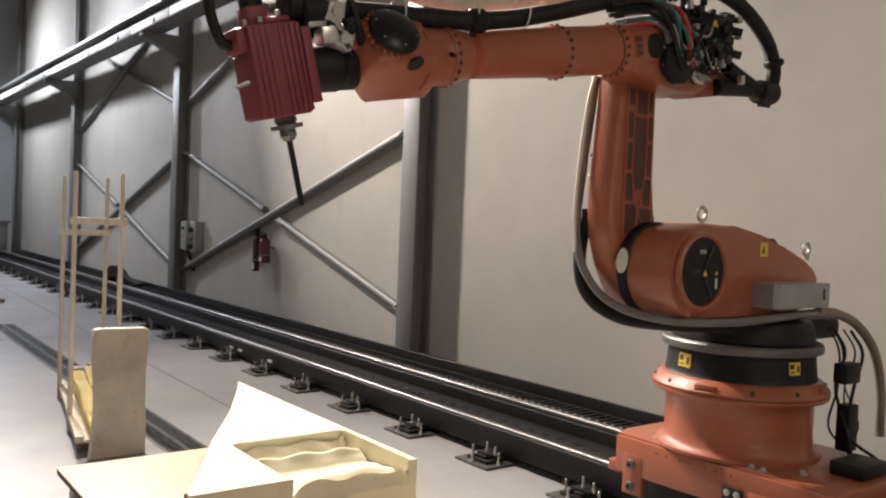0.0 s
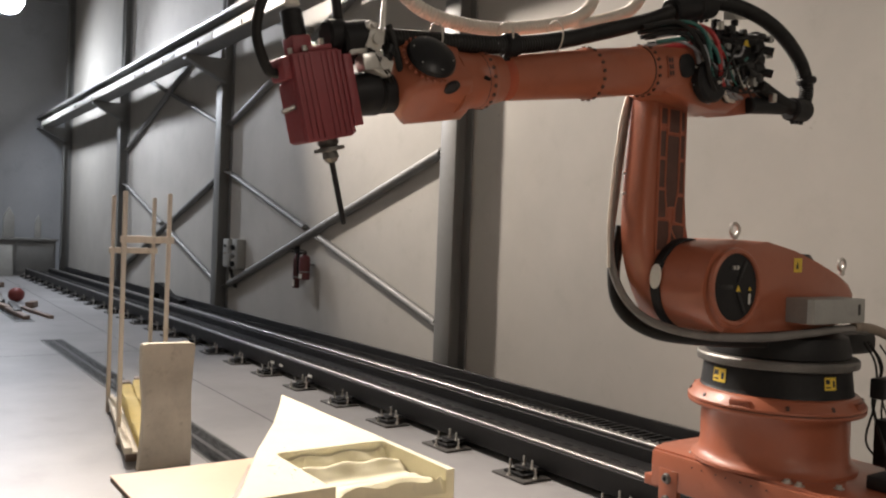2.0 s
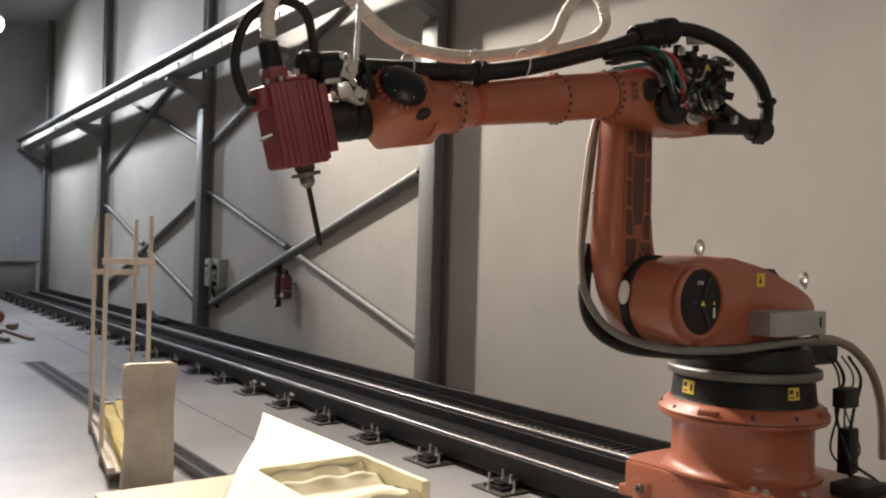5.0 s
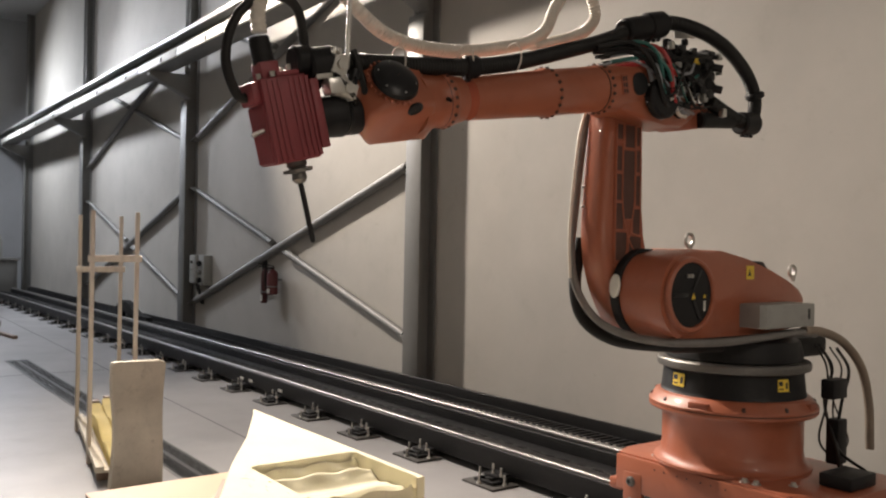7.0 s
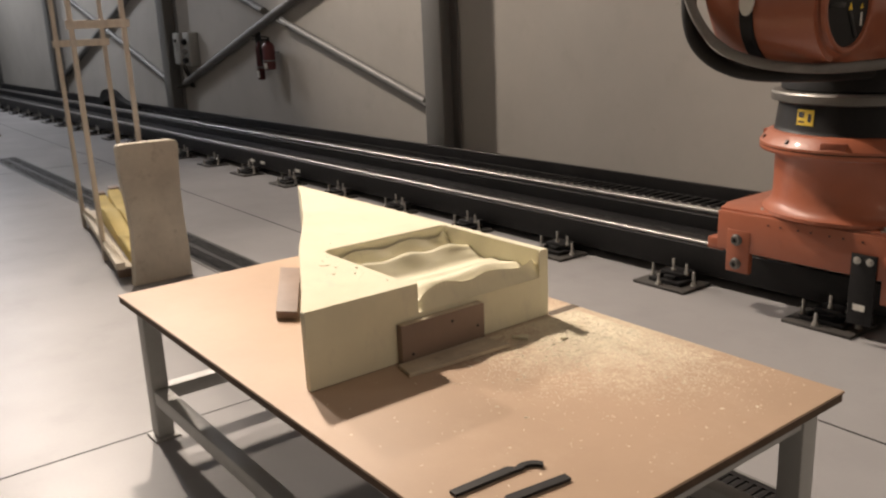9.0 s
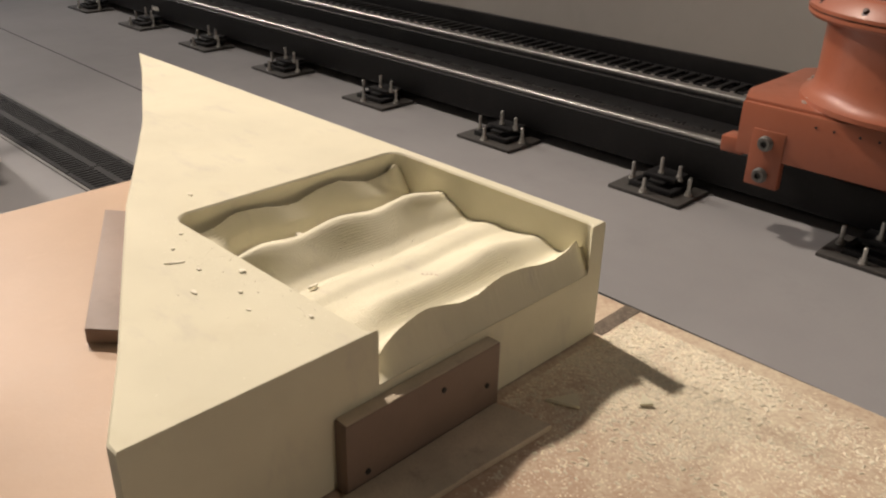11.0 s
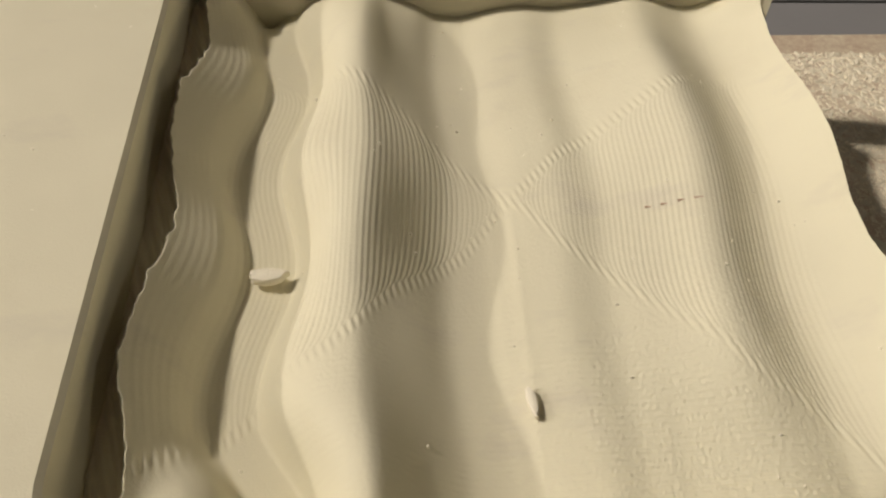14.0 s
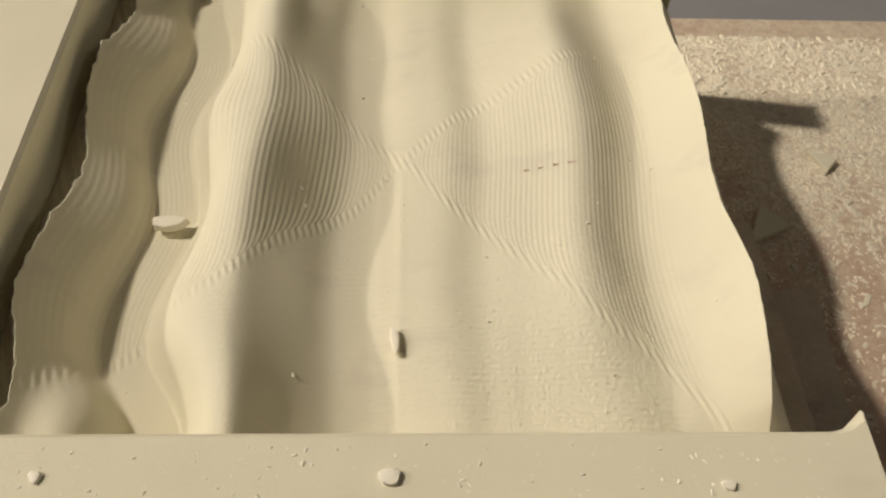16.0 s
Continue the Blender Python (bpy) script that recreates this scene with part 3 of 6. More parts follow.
def relief(x, y):
    """Height of the milled waves in the pocket, with the ripples that the cutter left and the cross in which its passes meet."""
    v = (y - PY0) / (PY1 - PY0)
    near_left = smooth01((-1.76 - x) / 0.12)
    past_jag = smooth01((x + 1.928) / 0.036)
    meander = smooth01((-1.822 - x) / 0.038) * (0.0048 + 0.0022 * past_jag) * np.sin(2 * np.pi * (y - 1.088 + 0.008 * past_jag) / 0.147)
    w = meander + near_left * (0.0025 * v - 0.004 * past_jag * v) - 0.020 * smooth01((1.105 - y) / 0.07) * smooth01((x + 1.914) / 0.03) * smooth01((-1.795 - x) / 0.055) + (1 - near_left) * 0.0035 * np.sin(2 * np.pi * (y - 1.10) / 0.21)
    z = np.interp(x + w, FX, FZ)
    z = z + 0.0045 * np.sin(2 * np.pi * (y - 1.09) / 0.152) * smooth01((-1.893 - x) / 0.026)
    z = z + 0.0048 * np.sin(2 * np.pi * (y - 1.179) / 0.145) * smooth01((z - 0.578) / 0.03) * smooth01((x + 1.872) / 0.03) * smooth01((-1.76 - x) / 0.04)
    z = z + 0.0050 * np.sin(2 * np.pi * (y - 1.245) / 0.28) * smooth01((x + 1.70) / 0.05) * smooth01((-1.575 - x) / 0.04)
    z = z - 0.008 * smooth01((v - 0.70) / 0.28) * smooth01((z - 0.575) / 0.025)
    z = z + (0.576 - z) * 0.75 * smooth01((1.16 - y) / 0.09) * smooth01((x + 1.70) / 0.03) * smooth01((-1.578 - x) / 0.02)
    edge = np.interp(y, RIM_Y, RIM_Z)
    k = np.clip((x + 1.602) / (EX + 1.602), 0, 1)
    z = z + (edge - z) * k ** 2.1
    z = z + 0.020 * np.exp(-((x + 1.920) / 0.009) ** 2 - ((y - 1.409) / 0.011) ** 2)
    z = z - 0.012 * np.exp(-((x + 1.893) / 0.010) ** 2 - ((y - 1.424) / 0.012) ** 2)
    slope = np.abs(np.interp(x + w + 0.002, FX, FZ) - np.interp(x + w - 0.002, FX, FZ)) / 0.004
    ya = np.interp(x, *zip(*SEAM_A))
    yb = np.interp(x, *zip(*SEAM_B))
    lo, hi = np.minimum(ya, yb), np.maximum(ya, yb)
    between = np.maximum(smooth01((y - lo) / 0.006) * smooth01((hi - y) / 0.006), smooth01((-1.89 - x) / 0.01) * smooth01((y - 1.058) / 0.008))
    hook = 0.0065 * np.exp(-np.minimum(np.abs(y - ya), np.abs(y - yb)) / 0.006) * np.sign(x + 1.742) * smooth01((x + 1.885) / 0.01)
    along = np.sin(2 * np.pi * (x + w * 0.9 - hook) / 0.0031)
    between = between * smooth01((-1.574 - x) / 0.008)
    z = z + between * along * (0.00007 + 0.00012 * smooth01((slope - 0.1) / 0.5)) * (1 - 0.55 * smooth01((-1.885 - x) / 0.01))
    broken = 0.55 + 0.45 * np.sin(x * 620 + 9 * np.sin(y * 700)) * np.sin(y * 410 + x * 90)
    z = z + 0.00024 * broken * np.sin(2 * np.pi * y / 0.0036) * smooth01((lo - y) / 0.03) * smooth01((1.175 - y) / 0.05) * (1 - between) * (0.35 + 0.65 * smooth01((x + 1.80) / 0.06)) * smooth01((x + 1.87) / 0.03)
    d = np.minimum(np.abs(y - ya), np.abs(y - yb)) * 0.75
    z = z + 0.00035 * np.exp(-(d / 0.003) ** 2) * np.sin(2 * np.pi * (x + 0.35 * y) / 0.0045) * smooth01((1.345 - y) / 0.03) + 0.0001 * np.exp(-(d / 0.002) ** 2) * smooth01((x + 1.90) / 0.03) * smooth01((-1.62 - x) / 0.02)
    z = z + 0.0004 * (np.exp(-((x + 1.739) / 0.003) ** 2) + 0.6 * np.exp(-((x + 1.751 + 0.02 * (y - 1.2)) / 0.003) ** 2)) * smooth01((1.235 - y) / 0.02)
    drop = smooth01((-1.9225 + np.interp(y, TORN_Y, TORN) - x - meander - near_left * 0.0025 * v) / 0.0014)      # behind the torn lip the cutter went deeper
    return z + (0.5925 + 0.0006 * np.sin(x * 900 + y * 300) - z) * drop


bm = bm_new()
left = [(-2.845, 1.440), (-2.70, 1.372), (-2.544, 1.292), (-2.36, 1.198), (-2.187, 1.097), (-2.024, 1.000), (-1.839, 0.903), (-1.67, 0.815), (-1.550, 0.748)]
R = 0.022
pk = [(PX0 + R - R * math.sin(radians(a)), PY0 + R - R * math.cos(radians(a))) for a in range(0, 91, 15)] + [(PX0 + R - R * math.cos(radians(a)), PY1 - R + R * math.sin(radians(a))) for a in range(0, 91, 15)]
CUSP = ((0.0, 0.0105), (0.0035, 0.0055), (0.0085, 0.002), (0.016, 0.0))
rim = [(PX1 - a, PY0 + b) for a, b in CUSP] + pk + [(PX1 - a, PY1 - b) for a, b in reversed(CUSP)]
outline = [(PX1, 0.748)] + rim + [(PX1, 1.444)] + left[:-1] + [(-1.552, 0.748)]
LEDGE = 0.565
EDGE = 0.0025       # worn upper edges
n = len(outline)


def inset(i, d):
    (xa, ya), (xb, yb), (xc, yc) = outline[i - 1], outline[i], outline[(i + 1) % n]
    e, f = Vector((xb - xa, yb - ya)).normalized(), Vector((xc - xb, yc - yb)).normalized()
    k = (Vector((-e.y, e.x)) + Vector((-f.y, f.x)))
    k.normalize()
    return xb + k.x * d, yb + k.y * d


top_ring = [(*inset(i, EDGE), BT) for i in range(n)]
tv = [bm.verts.new(p) for p in top_ring]
for tri in tessellate_polygon([[Vector((x, y, 0)) for x, y, _ in top_ring]]):
    bm.faces.new([tv[k] for k in tri])
ring = [bm.verts.new((x, y, BT - EDGE)) for x, y in outline]
for i in range(n):
    j = (i + 1) % n
    (xa, ya), (xb, yb) = outline[i], outline[j]
    bm.faces.new((tv[j], tv[i], ring[i], ring[j]))
    low = 0.545 if 1 <= i < len(rim) else TZ
    a, b = bm.verts.new((xa, ya, low)), bm.verts.new((xb, yb, low))
    bm.faces.new((ring[j], ring[i], a, b))
yl, yh = PY0 + 0.0105, PY1 - 0.0105
bm.faces.new([bm.verts.new(p) for p in ((PX1, yl, TZ), (PX1, yh, TZ), (PX1, yh, LEDGE), (PX1, yl, LEDGE))])
bm.faces.new([bm.verts.new(p) for p in ((PX1, yl, LEDGE), (PX1, yh, LEDGE), (EX - 0.004, yh, LEDGE + 0.002), (EX - 0.004, yl, LEDGE + 0.002))])
bm.faces.new([bm.verts.new(p) for p in ((PX0, PY0, 0.546), (PX1, PY0, 0.546), (PX1, PY1, 0.546), (PX0, PY1, 0.546))])
block = whole("foam_block", bm, FOAM, "cream tooling-foam block with a milled wavy pocket, lying on the table", "foam block", smooth=30)
NX, NY = 760, 620
gx, gy = np.meshgrid(np.linspace(PX0, EX, NX + 1), np.linspace(PY0, PY1, NY + 1), indexing="ij")
gz = relief(gx, gy)
grit = np.random.default_rng(8).normal(0, 1, gz.shape)
for ax in (0, 1):
    grit = (grit + np.roll(grit, 1, ax) + 0.6 * np.roll(grit, 2, ax)) / 1.6
gz = gz + grit * 0.00010 * (0.22 + 0.78 * smooth01((1.22 - gy) / 0.12)) * smooth01((gx + 1.89) / 0.05) * (0.5 + 0.5 * smooth01((gx + 1.76) / 0.08)) * smooth01((-1.580 - gx) / 0.03)
rough = np.array([noise.noise((0, y * 160, 3)) + 0.5 * noise.noise((5, y * 420, 3)) for y in gy[0]])
gx[-1] += 0.0003 * rough
skirt = []          # the torn outer side of the ridge, from its crest down to the front face
for u in (0.0, 0.03, 0.15, 0.35, 0.6, 0.85, 1.0):
    f = u ** 1.5
    skirt.append(np.stack([gx[-1] + (PX1 - 0.0006 - gx[-1]) * f + 0.0002 * rough * (1 - u), gy[0], gz[-1] + (LEDGE + 0.0004 - gz[-1]) * u], 1))
co = np.concatenate([np.stack([gx, gy, gz], 2).reshape(-1, 3)] + skirt)
ii, jj = np.meshgrid(np.r_[np.arange(NX), np.arange(NX + 1, NX + 7)], np.arange(NY), indexing="ij")
q = ii * (NY + 1) + jj
quads = np.stack([q, q + NY + 1, q + NY + 2, q + 1], 2).reshape(-1, 4)
me = bpy.data.meshes.new("wave_surface")
me.from_pydata(co.tolist(), [], quads.tolist())
me.shade_smooth()
me.materials.append(FOAM)
waves = new("wave_surface", me)
waves.parent = block
tagged(waves, "milled wave relief with fine cutter ridges")

# ---- slab and stand ----
bm = bm_new()
slab_out = [(1.185, 0.0), (1.478, 0.0), (1.476, 0.15), (1.470, 0.30), (1.468, 0.45), (1.478, 0.60), (1.486, 0.672), (1.476, 0.690), (1.455, 0.698), (1.22, 0.700), (1.196, 0.697), (1.187, 0.680), (1.187, 0.60), (1.193, 0.50), (1.204, 0.38), (1.207, 0.27),
            (1.200, 0.14)]
add_prism(bm, slab_out, 0.055, side_plane(-4.205), 0.006)
whole("plywood_slab", bm, SLAB, "weathered pale board with wavy edges standing upright on the floor", "board", smooth=40)
stand = thing("pole_stand", "stand of four thin pale pine poles with two cross bars", "stand", at=(-5.25, 1.45, 0))
for x, y, z0 in ((-4.78, 1.228, 0.0), (-4.78, 1.497, 0.0), (-5.75, 1.385, 0.0), (-5.75, 1.67, 0.0)):
    bm = bm_new()
    add_box(bm, (x - 0.0125, y - 0.0125, z0), (x + 0.0125, y + 0.0125, 1.555), 0.003)
    part("pole", bm, PINE, stand)
for x, ya, yb, z in ((-4.78, 1.228, 1.497, 1.262), (-5.75, 1.385, 1.67, 1.165)):
    bm = bm_new()
    add_box(bm, (x + 0.0125, ya - 0.03, z - 0.021), (x + 0.032, yb + 0.025, z + 0.021), 0.003)
    part("cross_bar", bm, PINE, stand)
bm = bm_new()
SKEW = Matrix.Translation((-4.24, 1.13, 0)) @ Matrix.Rotation(radians(-9.5), 4, "Z") @ Matrix.Translation((4.24, -1.16, 0))
add_box(bm, (-5.85, 1.16, 0.075), (-4.24, 1.205, 0.112), 0.004)
add_box(bm, (-5.85, 1.205, 0.075), (-4.24, 1.46, 0.09), 0.003)
whole("base_board", bm, SLAB, "pale narrow board on dark battens under the yellow foam", "board").matrix_world = SKEW
for x in (-5.70, -5.05, -4.40):
    bm = bm_new()
    add_box(bm, (x - 0.035, 1.18, 0.0), (x + 0.035, 1.46, 0.075), 0.004)
    whole("batten", bm, BROWN_WOOD, "dark wooden batten lying on the floor", "batten", "battens under the board").matrix_world = SKEW
random.seed(12)
for k in range(3):
    bm = bm_new()
    ya, yb = 1.235 + k * 0.082, 1.235 + k * 0.082 + 0.076
    outl = [(-5.65, 0.09), (-4.27 - 0.03 * k, 0.09)] + [(-4.27 - 0.03 * k - i * 0.138, 0.15 + 0.02 * math.sin(i * 1.3 + k) + 0.012 * k + 0.06 * (i / 10)) for i in range(11)]
    add_prism(bm, outl, yb - ya, Matrix(((1, 0, 0, 0), (0, 0, -1, yb), (0, 1, 0, 0), (0, 0, 0, 1))), 0.012)
    whole("foam_strip", bm, YELLOW_FOAM, "bright yellow rough-cut foam strip on a pale board", "foam", "yellow foam strips", smooth=50).matrix_world = SKEW
for k in range(3):
    bm = bm_new()
    x, y = -5.76 + 0.03 * (k % 2), 1.28 + k * 0.085
    add_box(bm, (x - 0.05, y - 0.03, 0.0905), (x + 0.05, y + 0.03, 0.22 + 0.03 * (k % 3)), 0.004)
    whole("wood_offcut", bm, BROWN_WOOD, "brown rough wooden block behind the foam strips", "wood block", "wood blocks behind the foam").matrix_world = SKEW


# ---- the robot ----
robot = thing("industrial_robot", "orange six-axis robot carrying a red milling spindle on a rail", "robot", at=(-1.65, 3.25, 0.19))
CX, CY = -1.65, 3.25


def rpart(name, bm, mt, label="", parent=None, smooth=35):
    return part(name, bm, mt, parent or robot, label, smooth)


def bolt_at(c, d, r, h, parent, mt=None, name="bolt", washer=True):
    """A hexagon bolt on its washer at c, standing along d."""
    c, d = Vector(c), Vector(d).normalized()
    bm = bm_new()
    m, _ = axes_to(c, c + d)
    if washer:
        add_lathe(bm, [(r * 1.75, -0.001), (r * 1.75, h * 0.2), (r * 1.5, h * 0.28)], m, 16)
    add_prism(bm, hexa(r), h, m, r * 0.12)
    return part(name, bm, mt or ZINC, parent)


# carriage
bm = bm_new()
add_prism(bm, [(-2.06, 2.955), (-1.02, 2.955), (-1.02, 3.62), (-1.98, 3.62), (-2.10, 3.45), (-2.10, 3.06)], 0.085, pose(0, 0, 0.333), 0.006)
carriage = rpart("carriage", bm, ORANGE, "orange steel carriage plate")
bm = bm_new()
add_box(bm, (-2.058, 2.937, 0.248), (-1.02, 2.957, 0.408), 0.004)
rpart("front_skirt", bm, ORANGE, parent=carriage)
for x0 in (-2.012, -1.380):
    bm = bm_new()
    add_box(bm, (x0, 2.934, 0.16), (x0 + 0.105, 2.965, 0.338), 0.005)
    br = rpart("roller_bracket", bm, ORANGE, parent=carriage)
    for z in (0.297, 0.197):
        bm = bm_new()
        m = Matrix.Translation((x0 + 0.048, 2.932, z)) @ Matrix.Rotation(radians(90), 4, "X")
        add_lathe(bm, [(0.024, -0.004), (0.024, 0.003), (0.019, 0.006), (0.019, 0.013), (0.0105, 0.013), (0.0105, 0.006), (0.0005, 0.006)], m, 24, False)
        rpart("roller_bolt", bm, RING_STEEL, parent=carriage)
        bm = bm_new()
        add_lathe(bm, [(0.0115, 0.0), (0.0115, 0.0075), (0.0005, 0.0075)], m, 6, False)
        rpart("socket", bm, FLAT_BLACK, parent=carriage)
bm = bm_new()
add_box(bm, (-2.118, 2.955, 0.232), (-2.04, 3.03, 0.285), 0.008)
rpart("rail_wiper", bm, ORANGE, parent=carriage)
for i in range(7):
    bm = bm_new()
    add_cyl(bm, (-1.83 + i * 0.052 + (i // 2) * 0.02, 2.939, 0.378), (-1.83 + i * 0.052 + (i // 2) * 0.02, 2.9355, 0.378), 0.004, seg=8)
    rpart("tapped_hole", bm, FLAT_BLACK, parent=carriage)
for x, y in ((-1.90, 3.03), (-1.87, 3.015), (-1.40, 2.985), (-1.35, 2.99), (-2.0, 3.3), (-1.25, 3.1)):
    bolt_at((x, y, 0.418), (0, 0, 1), 0.012, 0.016, carriage)

# base column
bm = bm_new()
add_lathe(bm, [(0.345, 0.418), (0.345, 0.432), (0.327, 0.442), (0.313, 0.462), (0.308, 0.50), (0.308, 0.635), (0.318, 0.655), (0.362, 0.664), (0.368, 0.672), (0.368, 0.682)], pose(CX, CY, 0), 72)
base = rpart("base", bm, ORANGE, "orange cast base with dark joint line")
bm = bm_new()
add_lathe(bm, [(0.362, 0.682), (0.362, 0.687)], pose(CX, CY, 0), 72)
rpart("joint_gap", bm, FLAT_BLACK, parent=base)
bm = bm_new()
add_lathe(bm, [(0.369, 0.687), (0.369, 0.697), (0.36, 0.708), (0.338, 0.735), (0.326, 0.742)], pose(CX, CY, 0), 72)
rpart("base_collar", bm, ORANGE, parent=base)
for k in range(12):
    a = radians(k * 30 + 12)
    d = Vector((math.cos(a), math.sin(a), 0))
    p = Vector((CX, CY, 0)) + d * 0.352
    if k % 3 == 0:
        bm = bm_new()
        m = Matrix.Translation((p.x, p.y, 0.705)) @ Matrix.Rotation(a, 4, "Z")
        add_box(bm, (-0.022, -0.045, -0.012), (0.012, 0.045, 0.022), 0.006, m=m)
        rpart("collar_lug", bm, ORANGE_DARK, parent=base)
    bolt_at(p + Vector((0, 0, 0.712)), (d.x * 0.7, d.y * 0.7, 0.72), 0.008, 0.010, base, BOLT_DARK)
bm = bm_new()
add_lathe(bm, [(0.322, 0.738), (0.318, 0.742), (0.314, 0.76), (0.305, 0.845), (0.312, 0.852)], pose(CX, CY, 0), 72)
housing = rpart("bearing_housing", bm, BLACK, "matt black bearing housing with warning labels")
bm = bm_new()
add_lathe(bm, [(0.318, 0.852), (0.333, 0.857), (0.335, 0.863), (0.335, 0.885), (0.330, 0.892), (0.30, 0.894)], pose(CX, CY, 0), 72)
rpart("bearing_ring", bm, RING_STEEL, "dull bare metal turning ring")


def curved_label(az, z, w, h, r, parent):
    """A label wrapped on the round housing, with two printed marks."""
    for name, ww, hh, dz, da, rr, mt in (("warning_label", w, h, 0, 0, r, YELLOW_LABEL), ("label_print", w * 0.36, h * 0.36, h * 0.16, -w * 0.24, r + 0.0012, FLAT_BLACK),
                                         ("label_print", w * 0.2, h * 0.5, -h * 0.02, w * 0.28, r + 0.0012, FLAT_BLACK), ("label_print", w * 0.4, h * 0.12, -h * 0.28, -w * 0.2, r + 0.0012, FLAT_BLACK)):
        bm = bm_new()
        rows = []
        for k in range(7):
            a = az + (da + ww * (k / 6 - 0.5)) / r
            rows.append([bm.verts.new((CX + (rr - 0.09 * (zz - 0.76)) * math.cos(a), CY + (rr - 0.09 * (zz - 0.76)) * math.sin(a), zz)) for zz in (z + dz - hh / 2, z + dz + hh / 2)])
        for a, b in zip(rows, rows[1:]):
            bm.faces.new((a[0], b[0], b[1], a[1]))
        part(name, bm, mt, parent)


curved_label(radians(-102), 0.805, 0.075, 0.058, 0.3155, housing)
curved_label(radians(-14), 0.81, 0.06, 0.052, 0.3155, housing)

# turntable, rotating column
bm = bm_new()
add_lathe(bm, [(0.29, 0.894), (0.30, 0.90), (0.30, 0.93), (0.285, 0.985), (0.25, 1.0)], pose(CX, CY, 0), 56)
add_box(bm, (-1.86, 3.1, 0.90), (-1.42, 3.66, 1.0), 0.03)
rpart("turntable", bm, BLACK)
AY, AZ = 2.66, 1.195
prof = [(AY + 0.178 * math.cos(radians(a)), AZ + 0.178 * math.sin(radians(a))) for a in range(115, 262, 9)]
prof = [(2.70, 1.022), (3.30, 1.02), (3.46, 1.035), (3.50, 1.07), (3.51, 1.17), (3.47, 1.215), (3.36, 1.25), (3.22, 1.298), (3.05, 1.345), (2.86, 1.378), (2.72, 1.382)] + prof
bm = bm_new()
add_prism(bm, prof, 0.27, side_plane(-1.72), 0.03)
column_body = rpart("rotating_column", bm, ORANGE, "orange cast rotating column", smooth=50)
bm = bm_new()
add_cyl(bm, (-1.52, AY, AZ), (-1.437, AY, AZ), 0.168, 0.158, seg=56, chamfer=0.012)
rpart("motor_boss", bm, ORANGE, parent=column_body)
bm = bm_new()
add_lathe(bm, [(0.128, 0), (0.128, 0.003), (0.120, 0.0035), (0.0005, 0.0035)], Matrix.Translation((-1.4365, AY - 0.01, AZ + 0.005)) @ Matrix.Rotation(radians(90), 4, "Y"), 48, False)
lipm = Matrix.Translation((-1.437, AY - 0.01, AZ + 0.005)) @ Matrix.Rotation(radians(90), 4, "Y")
hub = rpart("motor_cover", bm, BLACK, "black recessed motor cover with warning mark", column_body)
bm = bm_new()
add_lathe(bm, [(0.150, -0.004), (0.148, 0.010), (0.142, 0.014), (0.132, 0.012), (0.128, 0.001)], lipm, 48, False)
rpart("cover_lip", bm, ORANGE, parent=column_body)
for y, z, w, h, mt in ((2.665, 1.195, 0.026, 0.024, YELLOW_LABEL), (2.735, 1.195, 0.018, 0.016, YELLOW_LABEL), (2.735, 1.155, 0.012, 0.04, WHITE_LABEL)):
    bm = bm_new()
    if mt is YELLOW_LABEL:
        add_prism(bm, [(y - w / 2, z - h / 2), (y + w / 2, z - h / 2), (y, z + h / 2)], 0.0015, side_plane(-1.4325))
    else:
        add_box(bm, (-1.4325, y - w / 2, z - h / 2), (-1.431, y + w / 2, z + h / 2))
    rpart("mark", bm, mt, parent=hub)
for y in (2.628, 2.648):
    bm = bm_new()
    add_cyl(bm, (-1.436, y, 1.275), (-1.424, y, 1.275), 0.008, seg=12)
    rpart("connector", bm, ZINC, parent=hub)
for k in range(3):
    a = radians(90 + 120 * k)
    bm = bm_new()
    m = Matrix.Translation((-1.433, AY - 0.01, AZ + 0.005)) @ Matrix.Rotation(a, 4, "X")
    add_box(bm, (0, -0.008, 0.02), (0.004, 0.008, 0.115), 0.002, m=m)
    rpart("cover_rib", bm, BLACK_GLOSS, parent=hub)
bm = bm_new()
add_cyl(bm, (-1.655, AY - 0.003, AZ), (-1.702, AY - 0.003, AZ), 0.186, seg=48, chamfer=0.006)
rpart("shoulder_gear", bm, BLACK, "dark gear housing with a white plate")
bm = bm_new()
m = Matrix.Translation((-1.672, AY - 0.003, AZ)) @ Matrix.Rotation(radians(-6), 4, "X") @ Matrix.Translation((0, -0.1865, 0.012)) @ Matrix.Rotation(radians(90), 4, "X") @ Matrix.Diagonal((0.62, 1.15, 1, 1))
add_lathe(bm, [(0.042, -0.004), (0.042, 0.003), (0.039, 0.005)], m, 28)
rpart("type_plate", bm, WHITE_LABEL)


def flat_label(y, z, w, h, x):
    bm = bm_new()
    add_box(bm, (x, y - w / 2, z - h / 2), (x + 0.001, y + w / 2, z + h / 2))
    lab = rpart("warning_label", bm, YELLOW_LABEL, parent=column_body)
    bm = bm_new()
    add_prism(bm, [(y - w * 0.3, z - h * 0.25), (y + w * 0.1, z - h * 0.25), (y - w * 0.1, z + h * 0.3)], 0.0006, side_plane(x + 0.001))
    rpart("label_print", bm, FLAT_BLACK, parent=column_body)


